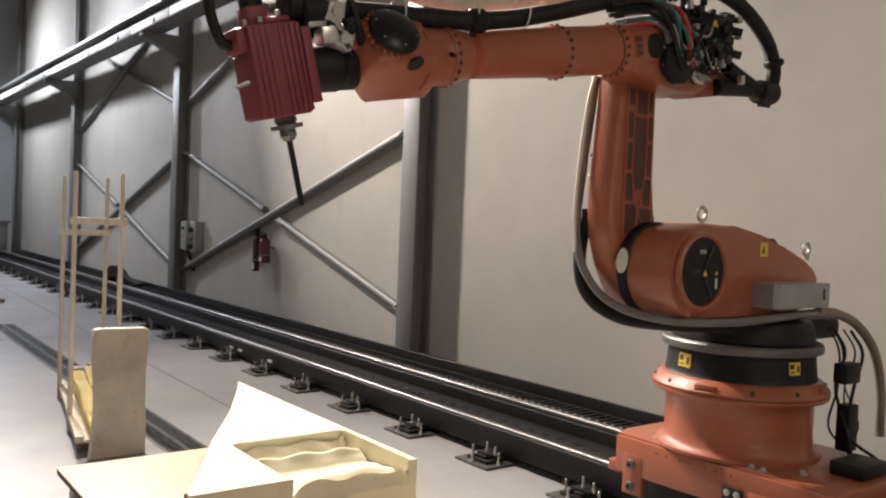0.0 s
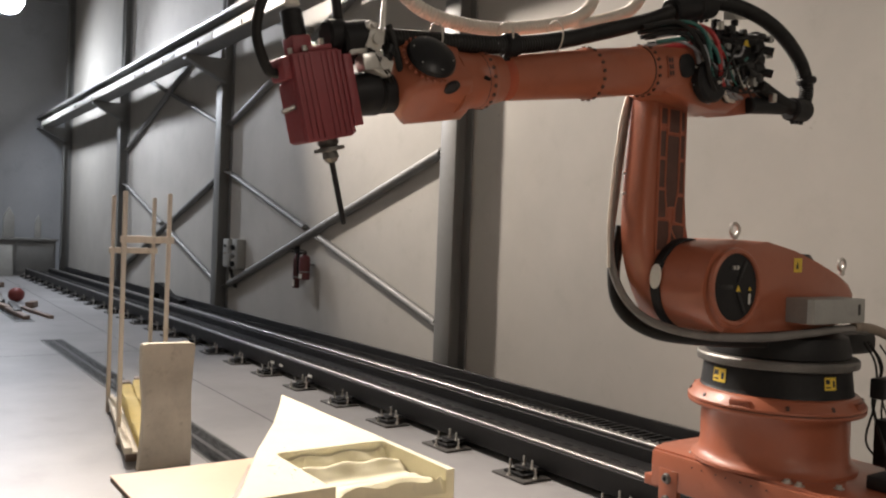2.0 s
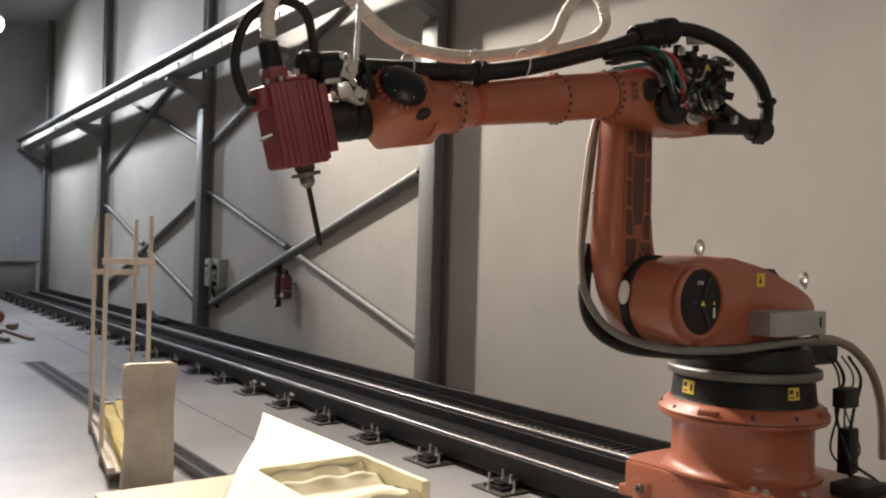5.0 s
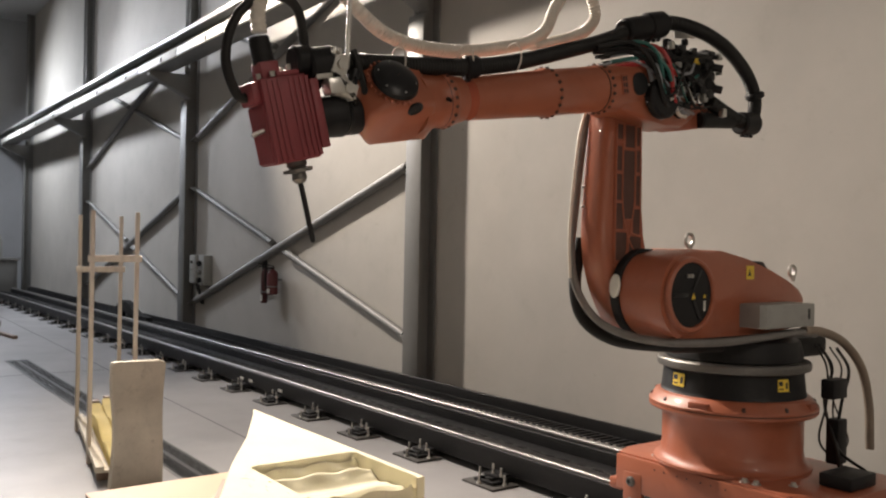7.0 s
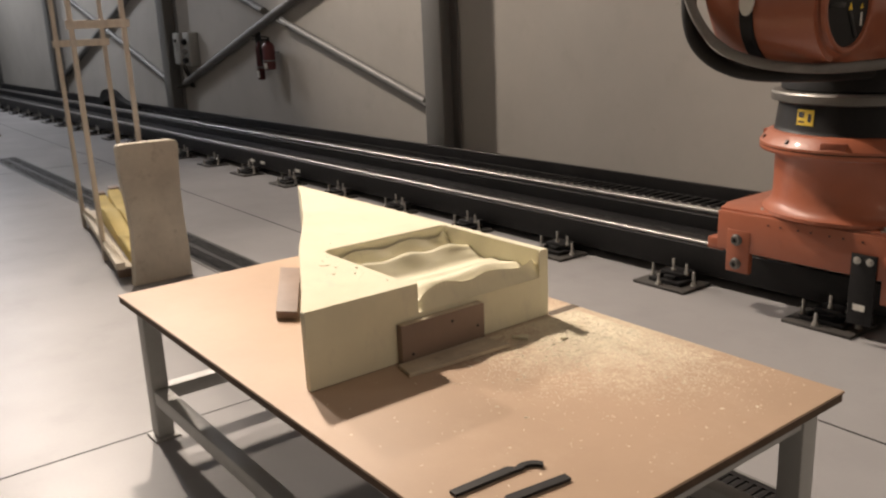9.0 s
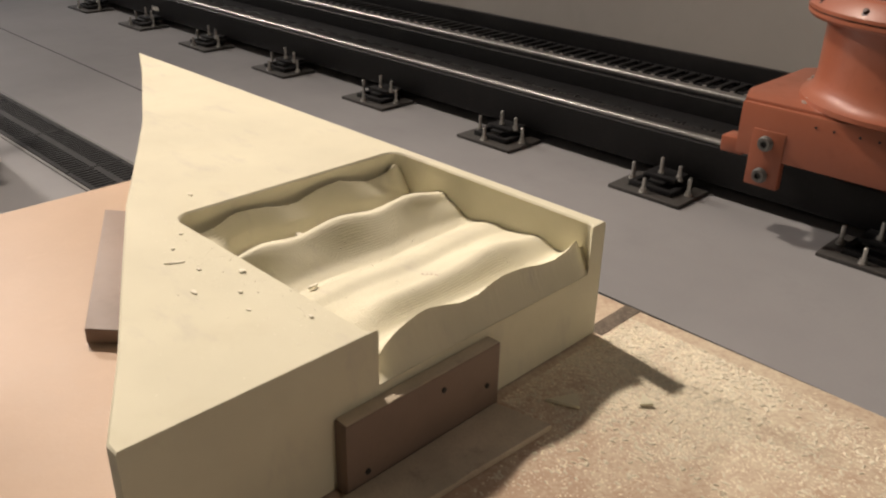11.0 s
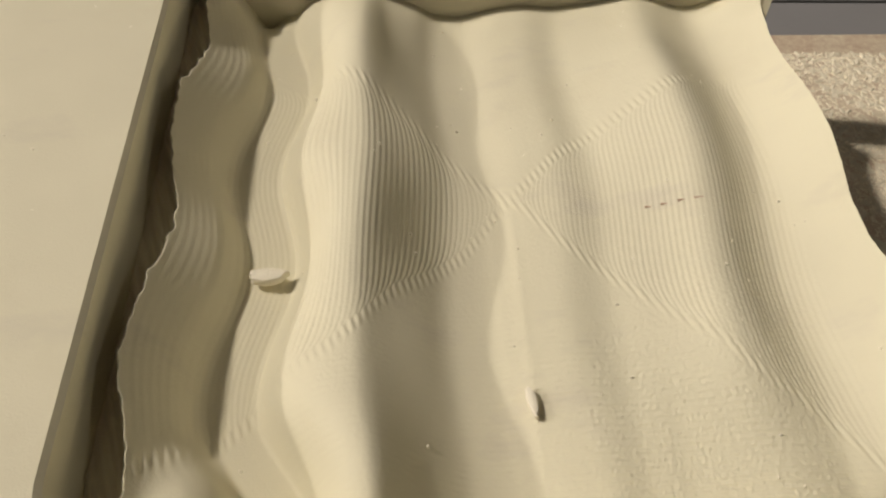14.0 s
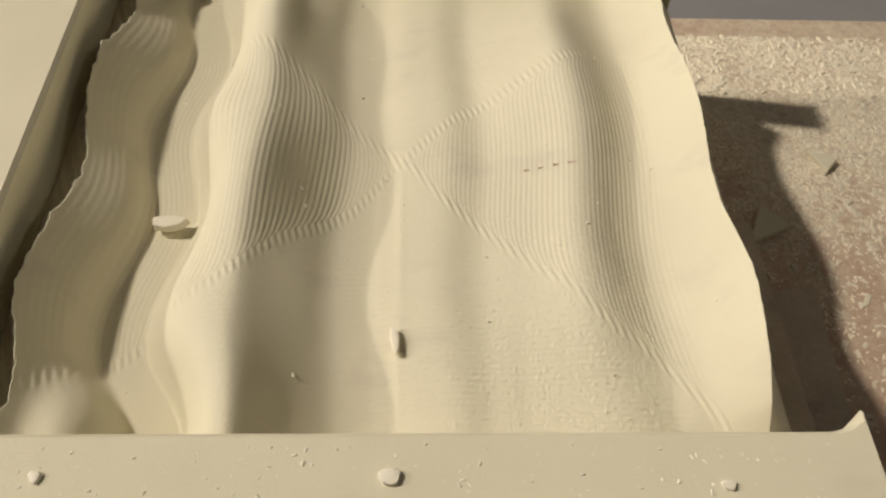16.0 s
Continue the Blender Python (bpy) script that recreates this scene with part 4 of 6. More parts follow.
flat_label(3.07, 1.287, 0.055, 0.058, -1.449)
for y, z, x in ((2.742, 1.382, -1.517), (3.475, 1.255, -1.50)):
    bm = bm_new()
    add_cyl(bm, (x, y, z - 0.01), (x, y, z + 0.012), 0.014, seg=16)
    ring = [(x, y + 0.026 * math.cos(2 * math.pi * k / 20), z + 0.036 + 0.026 * math.sin(2 * math.pi * k / 20)) for k in range(21)]
    add_tube(bm, ring, 0.0075, 8, smooth=False)
    rpart("lifting_eye", bm, ZINC, "steel lifting eye bolt")
bm = bm_new()
add_prism(bm, [(-1.45, 3.0), (-1.345, 2.985), (-1.322, 3.0), (-1.322, 3.36), (-1.45, 3.36)], 0.1, pose(0, 0, 1.058), 0.005)
jb = rpart("junction_box", bm, GREY_BOX, "grey metal junction box")
bm = bm_new()
add_box(bm, (-1.3225, 3.31, 1.09), (-1.3205, 3.325, 1.135))
rpart("box_slot", bm, FLAT_BLACK, parent=jb)
bm = bm_new()
add_lathe(bm, [(0.115, 1.0), (0.118, 1.22), (0.112, 1.29), (0.085, 1.33), (0.0005, 1.335)], pose(-1.80, 3.55, 0), 36, False)
rpart("axis_motor", bm, BLACK, "black dome-ended drive motor")

# lower arm
def ry(y):
    return 2.662 + (y - 2.66) * 0.90


bm = bm_new()
arm_out = [(2.50, 1.16), (2.58, 1.05), (2.68, 1.01), (2.78, 1.04), (2.84, 1.13), (2.84, 1.25), (2.75, 1.32), (2.692, 1.385), (2.668, 1.46), (2.662, 1.72), (2.658, 1.97), (2.60, 2.03), (2.50, 2.02),
           (2.466, 1.95), (2.448, 1.80), (2.432, 1.62), (2.424, 1.48), (2.430, 1.36), (2.455, 1.26)]
flow = []           # the casting's outline, drawn as one flowing line
for i in range(len(arm_out)):
    p0, p1, p2, p3 = (Vector(arm_out[(i + k) % len(arm_out)]) for k in (-1, 0, 1, 2))
    for t in (0.0, 0.33, 0.67):
        flow.append(0.5 * (2 * p1 + (p2 - p0) * t + (2 * p0 - 5 * p1 + 4 * p2 - p3) * t * t + (3 * p1 - p0 - 3 * p2 + p3) * t ** 3))
side_ways = [(flow[(i + 2) % len(flow)] - flow[i - 2]).normalized() for i in range(len(flow))]
rings = []
for a in (90, 72, 54, 36, 18, 0, -18, -36, -54, -72, -90):
    d = 0.044 * (1 - math.cos(radians(a)))
    h = 0.07 - math.copysign(0.026, a) * (a != 0) - 0.044 * math.sin(radians(a))
    rings.append([bm.verts.new(side_plane(-1.845) @ Vector((p.x - q.y * d, p.y + q.x * d, h))) for p, q in zip(flow, side_ways)])
for lo_ring, hi_ring in zip(rings, rings[1:]):
    for i in range(len(flow)):
        j = (i + 1) % len(flow)
        bm.faces.new((lo_ring[i], lo_ring[j], hi_ring[j], hi_ring[i]))
bm.faces.new(list(reversed(rings[0])))
bm.faces.new(rings[-1])
lower = rpart("lower_arm", bm, ORANGE, "orange cast lower arm with ribbed side", smooth=60)
# Recess shade is painted in: darker orange panel, brown pocket patches.
bm = bm_new()
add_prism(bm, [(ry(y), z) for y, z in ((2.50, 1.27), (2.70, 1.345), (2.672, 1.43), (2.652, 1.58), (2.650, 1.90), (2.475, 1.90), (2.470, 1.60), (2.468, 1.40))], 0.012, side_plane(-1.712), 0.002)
pocket = rpart("rib_recess", bm, ORANGE_DARK, "rib panel with recess shade put into its dark orange", lower)
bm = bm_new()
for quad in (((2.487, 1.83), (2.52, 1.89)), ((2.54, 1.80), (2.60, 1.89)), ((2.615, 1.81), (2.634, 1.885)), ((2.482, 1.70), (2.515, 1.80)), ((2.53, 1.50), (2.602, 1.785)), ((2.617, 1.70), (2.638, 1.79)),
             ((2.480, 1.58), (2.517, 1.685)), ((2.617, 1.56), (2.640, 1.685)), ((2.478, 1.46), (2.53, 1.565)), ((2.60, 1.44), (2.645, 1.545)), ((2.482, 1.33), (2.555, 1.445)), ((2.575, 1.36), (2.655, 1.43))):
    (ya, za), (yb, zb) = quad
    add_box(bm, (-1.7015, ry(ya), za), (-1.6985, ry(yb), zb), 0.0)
rpart("rib_pocket", bm, RIB_SHADE_GRIME, parent=pocket)
ribs = [((2.478, 1.90), (2.478, 1.30)), ((2.643, 1.90), (2.65, 1.45)), ((2.525, 1.90), (2.522, 1.60), (2.545, 1.47), (2.60, 1.38), (2.68, 1.34)), ((2.608, 1.90), (2.608, 1.60), (2.585, 1.48), (2.56, 1.38), (2.53, 1.29)),
        ((2.478, 1.815), (2.525, 1.815)), ((2.608, 1.80), (2.643, 1.80)), ((2.525, 1.795), (2.608, 1.795)), ((2.478, 1.69), (2.523, 1.69)), ((2.608, 1.692), (2.643, 1.692)), ((2.478, 1.57), (2.525, 1.57)), ((2.608, 1.55), (2.643, 1.55)),
        ((2.478, 1.45), (2.55, 1.455)), ((2.58, 1.445), (2.65, 1.43)), ((2.55, 1.50), (2.59, 1.50))]
for line in ribs:
    bm = bm_new()
    add_tube(bm, [(-1.699, ry(y), z) for y, z in line], 0.004, 6, 4, smooth=len(line) > 2)
    rpart("rib", bm, ORANGE, parent=pocket)

# elbow and in-line arm: a line from the elbow, sloping down towards the table
EL = Vector((CX, 2.50, 2.035))
SLOPE = radians(10.3)
AD = Vector((0, -math.cos(SLOPE), -math.sin(SLOPE)))
AU = Vector((0, -math.sin(SLOPE), math.cos(SLOPE)))
ARM = Matrix(((1, 0, 0, EL.x), (0, AU.y, AD.y, EL.y), (0, AU.z, AD.z, EL.z), (0, 0, 0, 1)))      # x to the east, y up, z forward along the arm


def apt(x, up, fwd):
    return ARM @ Vector((x, up, fwd))


bm = bm_new()
add_lathe(bm, [(0.095, 0.0), (0.098, 0.05), (0.093, 0.16), (0.094, 0.175), (0.094, 0.19), (0.089, 0.20), (0.087, 0.44), (0.092, 0.455), (0.092, 0.475), (0.086, 0.49), (0.08, 0.66), (0.074, 0.84)], ARM, 48)
upper = rpart("upper_arm", bm, ORANGE, "orange tubular in-line arm with bolted flanges")
for fw, r in ((0.197, 0.0925), (0.452, 0.0905), (0.966, 0.0915)):
    bm = bm_new()
    add_lathe(bm, [(r, 0.0), (r, 0.004)], ARM @ Matrix.Translation((0, 0, fw)), 48)
    rpart("flange_gap", bm, BOLT_DARK, parent=upper)
for fw, r in ((0.183, 0.0955), (0.467, 0.0935), (0.953, 0.0925)):
    for k in range(20):
        a = 2 * math.pi * k / 20
        bm = bm_new()
        c = apt(r * math.cos(a), r * math.sin(a), fw)
        d = (ARM.to_3x3() @ Vector((math.cos(a), math.sin(a), 0)))
        add_cyl(bm, c - d * 0.004, c + d * 0.0035, 0.0068, seg=8)
        rpart("flange_bolt", bm, BOLT_DARK, parent=upper)
bm = bm_new()
add_box(bm, (0.0925, -0.04, 0.105), (0.0975, 0.04, 0.14), 0.001, m=ARM)
plate = rpart("maker_mark", bm, ORANGE_DARK, parent=upper)
for u in (-0.024, 0.0, 0.024):
    for f in (0.112, 0.126):
        bm = bm_new()
        add_box(bm, (0.0975, u - 0.008, f), (0.0985, u + 0.008, f + 0.008), 0.0, m=ARM)
        rpart("mark_bar", bm, FLAT_BLACK, parent=upper)
bm = bm_new()
add_lathe(bm, [(0.045, 0), (0.045, 0.008), (0.038, 0.012), (0.0005, 0.012)], ARM @ Matrix.Translation((0.09, 0.0, 0.035)) @ Matrix.Rotation(radians(90), 4, "Y"), 24, False)
rpart("elbow_cap", bm, BLACK, parent=upper)

# elbow block and motor pack
bm = bm_new()
add_prism(bm, [(2.40, 1.93), (2.52, 1.905), (2.66, 1.89), (2.78, 1.89), (2.85, 1.93), (2.86, 2.0), (2.78, 2.06), (2.62, 2.12), (2.45, 2.13)], 0.22, side_plane(-1.80), 0.03)
elbow = rpart("elbow_housing", bm, ORANGE, smooth=50)
bm = bm_new()
add_cyl(bm, (-1.58, 2.60, 1.99), (-1.53, 2.60, 1.99), 0.085, seg=36, chamfer=0.01)
rpart("elbow_gear", bm, BLACK, parent=elbow)
bm = bm_new()
add_prism(bm, [(2.66, 1.895), (2.80, 1.885), (2.93, 1.905), (3.06, 1.945), (3.05, 1.985), (2.92, 2.02), (2.70, 2.03)], 0.13, side_plane(-1.74), 0.02)
rpart("drive_shroud", bm, ORANGE_DARK, "orange shroud tapering towards the rear hose", elbow, 50)
bm = bm_new()
add_cyl(bm, (-1.60, 2.90, 1.935), (-1.59, 3.12, 1.955), 0.034, seg=20, chamfer=0.006)
rpart("hose_adapter", bm, BLACK, parent=elbow)
random.seed(4)
pack = rpart("motor_pack", add_box(bm_new(), (-1.76, 2.63, 2.03), (-1.555, 2.90, 2.215), 0.02), BLACK, "black wrist-drive motors with plugs and cables")
for x, z, l in ((-1.60, 2.16, 0.20), (-1.70, 2.17, 0.22), (-1.60, 2.07, 0.23), (-1.70, 2.06, 0.18)):
    bm = bm_new()
    add_cyl(bm, (x, 2.88, z), (x, 2.88 + l * 0.3, z + 0.006), 0.052, seg=20, chamfer=0.008)
    rpart("drive_motor", bm, BLACK, parent=pack)
    bm = bm_new()
    add_box(bm, (x - 0.02, 2.90, z + 0.04), (x + 0.03, 2.97, z + 0.075), 0.005)
    rpart("plug", bm, FLAT_BLACK, parent=pack)
    bm = bm_new()
    add_cyl(bm, (x + 0.045, 2.93, z), (x + 0.075, 2.955, z - 0.01), 0.017, seg=12)
    rpart("plug", bm, BLACK_GLOSS, parent=pack)
for k in range(34):
    bm = bm_new()
    c = Vector((-1.545 + random.uniform(-0.012, 0.03), random.uniform(2.60, 2.98), random.uniform(1.96, 2.23)))
    a, b = random.uniform(0.008, 0.022), random.uniform(0.007, 0.018)
    add_box(bm, c - Vector((0.012, a, b)), c + Vector((0.012, a, b)), 0.003)
    rpart("plug", bm, random.choice([BLACK_GLOSS, FLAT_BLACK, BLACK, BLACK, FLAT_BLACK, GREY_BOX, ALU]), parent=pack)
bm = bm_new()
add_prism(bm, [(2.79, 2.155), (2.83, 2.155), (2.81, 2.19)], 0.001, side_plane(-1.549))
rpart("warning_mark", bm, YELLOW_LABEL, parent=pack)
for k in range(16):
    a, b = random.uniform(2.42, 2.56), random.uniform(2.60, 2.78)
    z0, z1 = random.uniform(2.12, 2.20), random.uniform(1.93, 2.12)
    x = -1.56 + random.uniform(-0.02, 0.03)
    bm = bm_new()
    add_tube(bm, [(x - 0.07, a - 0.16, z0 - 0.035), (x - 0.03, a, z0), (x + 0.015, a * 0.5 + b * 0.5 - 0.02, (z0 + z1) / 2 + random.uniform(0, 0.05)), (x + 0.005, b - 0.04, z1), (x - 0.03, b + 0.06, z1 - 0.01)],
             random.choice([0.006, 0.008, 0.010]), 8, 6)
    rpart("cable", bm, [RUBBER, WIRE_GREY, WIRE_RED, WIRE_GREEN, RUBBER, WHITE_HOSE, RUBBER, WIRE_GREY][k % 8], parent=elbow)
random.seed(31)
for k in range(18):
    y0, z0, y1, z1 = random.uniform(2.50, 2.66), random.uniform(1.96, 2.18), random.uniform(2.66, 2.94), random.uniform(1.96, 2.2)
    bm = bm_new()
    x = -1.528 + random.uniform(-0.01, 0.02)
    add_tube(bm, [(x - 0.03, y0, z0), (x, y0 * 0.6 + y1 * 0.4, z0 + random.uniform(-0.05, 0.04)), (x + 0.008, y0 * 0.3 + y1 * 0.7, z1 + random.uniform(-0.06, 0.04)), (x - 0.02, y1, z1)], random.choice([0.003, 0.004, 0.006]), 6, 6)
    rpart("cable", bm, [RUBBER, RUBBER, WIRE_GREY, RUBBER, WIRE_GREEN, RUBBER, WHITE_HOSE][k % 7], parent=elbow)
for pts, r, mt in (([(-1.52, 2.64, 2.0), (-1.50, 2.70, 2.03), (-1.51, 2.76, 2.08)], 0.012, ALU),):
    bm = bm_new()
    m = Matrix.Translation((-1.525, 2.66, 2.02)) @ Matrix.Rotation(radians(38), 4, "X")
    add_box(bm, (-0.003, -0.06, -0.012), (0.003, 0.06, 0.012), 0.002, m=m)
    strip = rpart("slotted_strip", bm, ALU, parent=elbow)
    for k in range(4):
        bm = bm_new()
        add_box(bm, (0.003, -0.05 + k * 0.028, -0.006), (0.0042, -0.032 + k * 0.028, 0.006), 0.0, m=m)
        rpart("slot", bm, FLAT_BLACK, parent=elbow)
bm = bm_new()
m = Matrix.Translation((-1.70, 2.98, 2.335)) @ Matrix.Rotation(radians(10), 4, "X")
add_box(bm, (-0.002, -0.13, -0.016), (0.002, 0.13, 0.016), 0.002, m=m)
rpart("perforated_bracket", bm, ALU, "perforated metal bracket")
for y in (0.02, 0.1):
    for z in (-0.007, 0.006):
        bm = bm_new()
        add_box(bm, (0.002, y, z - 0.003), (0.003, y + 0.012, z + 0.003), 0.0, m=m)
        rpart("slot", bm, FLAT_BLACK)

# hoses
bm = bm_new()
add_tube(bm, [apt(0.02, 0.14, 1.42), apt(0.02, 0.135, 1.25), apt(0.03, 0.115, 1.02), apt(0.03, 0.105, 0.82), apt(0.02, 0.115, 0.62), apt(0.01, 0.145, 0.38), apt(0, 0.185, 0.12), apt(0, 0.235, -0.10)], 0.03, 16, 8, rib=0.0025, rib_len=0.012)
hose = rpart("dress_hose", bm, RUBBER, "black corrugated hose along the arm")
bm = bm_new()
add_tube(bm, [(-1.65, 2.56, 2.285), (-1.64, 2.75, 2.335), (-1.62, 2.93, 2.325), (-1.60, 3.09, 2.27), (-1.59, 3.23, 2.17), (-1.585, 3.285, 2.06), (-1.585, 3.26, 1.975), (-1.58, 3.17, 1.955), (-1.58, 3.05, 1.985), (-1.58, 2.94, 2.02)], 0.031, 16, 8, rib=0.003, rib_len=0.012)
rpart("dress_hose", bm, RUBBER, "black corrugated hose loop behind the elbow")
for p, q, r in (((-1.65, 2.47, 2.255), (-1.65, 2.64, 2.305), 0.05), ((-1.65, 2.60, 2.295), (-1.645, 2.70, 2.32), 0.056), ((-1.585, 3.28, 1.955), (-1.585, 3.17, 1.95), 0.05), ((-1.586, 3.28, 2.10), (-1.586, 3.29, 2.07), 0.042),
                (apt(0.02, 0.135, 1.36), apt(0.02, 0.13, 1.46), 0.058), (apt(0.02, 0.15, 1.44), apt(0.02, 0.15, 1.50), 0.045), (apt(0.03, 0.105, 0.80), apt(0.03, 0.105, 0.86), 0.04)):
    bm = bm_new()
    add_cyl(bm, p, q, r, seg=24, chamfer=0.008)
    for k in range(3):
        c = Vector(p).lerp(Vector(q), 0.2 + 0.3 * k)
        add_box(bm, c - Vector((0.008, 0.006, r + 0.012)), c + Vector((0.008, 0.006, -r + 0.01)), 0.002)
    rpart("hose_clamp", bm, BLACK)
bm = bm_new()
add_tube(bm, [(-1.74, 2.06, 2.145), (-1.745, 2.16, 2.175), (-1.75, 2.27, 2.215), (-1.75, 2.36, 2.26), (-1.75, 2.41, 2.33), (-1.75, 2.36, 2.42), (-1.75, 2.26, 2.41), (-1.75, 2.18, 2.31), (-1.745, 2.13, 2.22), (-1.735, 2.03, 2.155), (-1.72, 1.88, 2.108), (-1.705, 1.70, 2.064), (-1.70, 1.56, 2.05), (-1.70, 1.45, 2.053), (-1.70, 1.35, 2.076),
              (-1.68, 1.24, 2.13), (-1.665, 1.15, 2.185), (-1.65, 1.05, 2.215), (-1.645, 0.94, 2.16), (-1.645, 0.895, 2.06), (-1.648, 0.90, 1.985)], 0.0245, 14, 8, rib=0.004, rib_len=0.015)
rpart("extraction_hose", bm, WHITE_HOSE, "ribbed off-white hose curving to the spindle")
bm = bm_new()
add_tube(bm, [apt(0.0, 0.15, 1.44), (-1.65, 1.02, 2.08), (-1.65, 0.92, 2.10), (-1.65, 0.83, 2.02), (-1.65, 0.80, 1.90), (-1.65, 0.835, 1.80), (-1.65, 0.87, 1.79)], 0.015, 12, 8)
rpart("spindle_cable", bm, RUBBER, "black power cable of the spindle")
for fw in (0.62, 0.84, 1.12):
    bm = bm_new()
    c = apt(0.02, 0.13, fw)
    ringp = [c + Vector((0.045 * math.cos(2 * math.pi * k / 16), 0.0, 0.055 * math.sin(2 * math.pi * k / 16))) for k in range(17)]
    add_tube(bm, ringp, 0.003, 6, smooth=False)
    rpart("cable_tie", bm, WHITE_HOSE)

# wrist
ROLL = radians(-56)       # the wrist is turned about the arm's line
WM = ARM @ Matrix.Translation((0, 0, 1.13)) @ Matrix.Rotation(ROLL, 4, "Z") @ Matrix.Scale(1.14, 4)
bm = bm_new()
add_lathe(bm, [(0.068, -0.22), (0.074, -0.18), (0.078, -0.17), (0.082, -0.165), (0.082, -0.145), (0.076, -0.135), (0.082, -0.09), (0.09, -0.05)], WM, 40)
add_prism(bm, [(-0.085, -0.10), (-0.02, -0.11), (0.085, -0.06), (0.098, 0.02), (0.09, 0.10), (0.06, 0.145), (-0.03, 0.15), (-0.085, 0.10)], 0.165, WM @ Matrix(((0, 0, 1, -0.085), (1, 0, 0, 0), (0, 1, 0, 0), (0, 0, 0, 1))) @ Matrix.Translation((0, 0, 0)), 0.025)
wrist = rpart("wrist_housing", bm, ORANGE, "orange cast wrist with a black round cover", smooth=50)
bm = bm_new()
add_lathe(bm, [(0.066, 0.0), (0.070, 0.004), (0.066, 0.016), (0.052, 0.024), (0.03, 0.03), (0.0005, 0.03)], WM @ Matrix.Translation((0, 0.098, 0.055)) @ Matrix.Rotation(radians(-90), 4, "X"), 36, False)
rpart("wrist_cover", bm, BLACK_GLOSS, parent=wrist)
for k in range(6):
    a = 2 * math.pi * k / 6
    bolt_at(WM @ Vector((0.055 * math.cos(a), 0.116, 0.055 + 0.055 * math.sin(a))), WM.to_3x3() @ Vector((0, 1, 0)), 0.004, 0.005, wrist, washer=False)
for k in range(14):
    a = math.pi * (k / 13) - 0.2
    c = WM @ Vector((0.075 * math.cos(a), 0.098, 0.055 + 0.078 * math.sin(a)))
    bm = bm_new()
    d = WM.to_3x3() @ Vector((0, 1, 0))
    add_cyl(bm, c - d * 0.004, c + d * 0.005, 0.005, seg=6)
    rpart("cover_bolt", bm, ORANGE_DARK, parent=wrist)
nrm = Vector((0.559, 0.148, -0.816)).normalized()
bm = bm_new()
m, _ = axes_to(Vector((-1.5305, 1.3784, 1.8013)) - nrm * 0.006, Vector((-1.5305, 1.3784, 1.8013)) + nrm)
add_lathe(bm, [(0.027, 0.0), (0.027, 0.008), (0.022, 0.009), (0.019, 0.0065), (0.0005, 0.0065)], m, 24, False)
rpart("plug_hole", bm, BLACK, parent=wrist)
for (x, up, fw), r in (((0.085, 0.035, -0.12), 0.005),):
    bm = bm_new()
    m = WM @ Matrix.Rotation(radians(30), 4, "Z") @ Matrix.Translation((x, up, fw)) @ Matrix.Rotation(radians(90), 4, "Y")
    add_lathe(bm, [(r * 1.15, -0.01), (r * 1.1, 0.006), (r * 0.9, 0.006), (r * 0.8, 0.0), (0.0005, 0.0)], m, 20, False)
    rpart("plug_hole", bm, BLACK, parent=wrist)

# spindle: its own frame, up along the tool, c across towards the wrist
SC = Vector((CX, 0.985, 1.738))
su = Vector((0, -0.25, 0.968)).normalized()
sc_ = Vector((0, su.z, -su.y))
SP = Matrix(((1, 0, 0, SC.x), (0, sc_.y, su.y, SC.y), (0, sc_.z, su.z, SC.z), (0, 0, 0, 1)))       # x east, y towards the wrist, z up
f0, f1 = SP @ Vector((0, 0.10, -0.005)), Vector((CX, 1.265, 1.787))
bm = bm_new()
m, n = axes_to(f1, f0)
add_lathe(bm, [(0.054, -0.03), (0.060, 0.0), (0.062, n * 0.40), (0.056, n * 0.44), (0.066, n * 0.5), (0.066, n - 0.012), (0.060, n)], m, 36)
rpart("tool_flange", bm, BLACK, "black tool flange")
bm = bm_new()
add_box(bm, (-0.055, -0.08, -0.125), (0.062, 0.072, 0.125), 0.008, m=SP)
add_box(bm, (-0.045, -0.105, 0.055), (0.05, -0.075, 0.12), 0.008, m=SP)
spindle = rpart("spindle", bm, RED, "red finned milling spindle")
for i in range(9):
    y = -0.072 + i * 0.0175
    if i == 4:
        continue
    bm = bm_new()
    add_box(bm, (0.06, y - 0.0065, -0.118), (0.066, y + 0.0065, 0.118), 0.002, m=SP)
    rpart("cooling_fin", bm, RED, parent=spindle)
for i in range(8):
    x = -0.062 + i * 0.0175
    bm = bm_new()
    add_box(bm, (x * 0.75 - 0.0055, -0.084, -0.118), (x * 0.75 + 0.0055, -0.078, 0.05), 0.002, m=SP)
    rpart("cooling_fin", bm, RED, parent=spindle)
bm = bm_new()
add_box(bm, (-0.07, 0.072, -0.10), (0.075, 0.10, 0.105), 0.004, m=SP)
rpart("mounting_plate", bm, RED, parent=spindle)
bm = bm_new()
add_box(bm, (-0.055, -0.02, 0.125), (0.055, 0.055, 0.14), 0.004, m=SP)
add_box(bm, (-0.035, -0.055, 0.12), (0.035, 0.005, 0.175), 0.006, m=SP)
rpart("spindle_cap", bm, RED, parent=spindle)
bm = bm_new()
add_lathe(bm, [(0.03, 0.17), (0.032, 0.18), (0.031, 0.245), (0.027, 0.25)], SP @ Matrix.Translation((0, -0.025, 0)), 24)
rpart("hose_cuff", bm, BLACK, parent=spindle)
bm = bm_new()
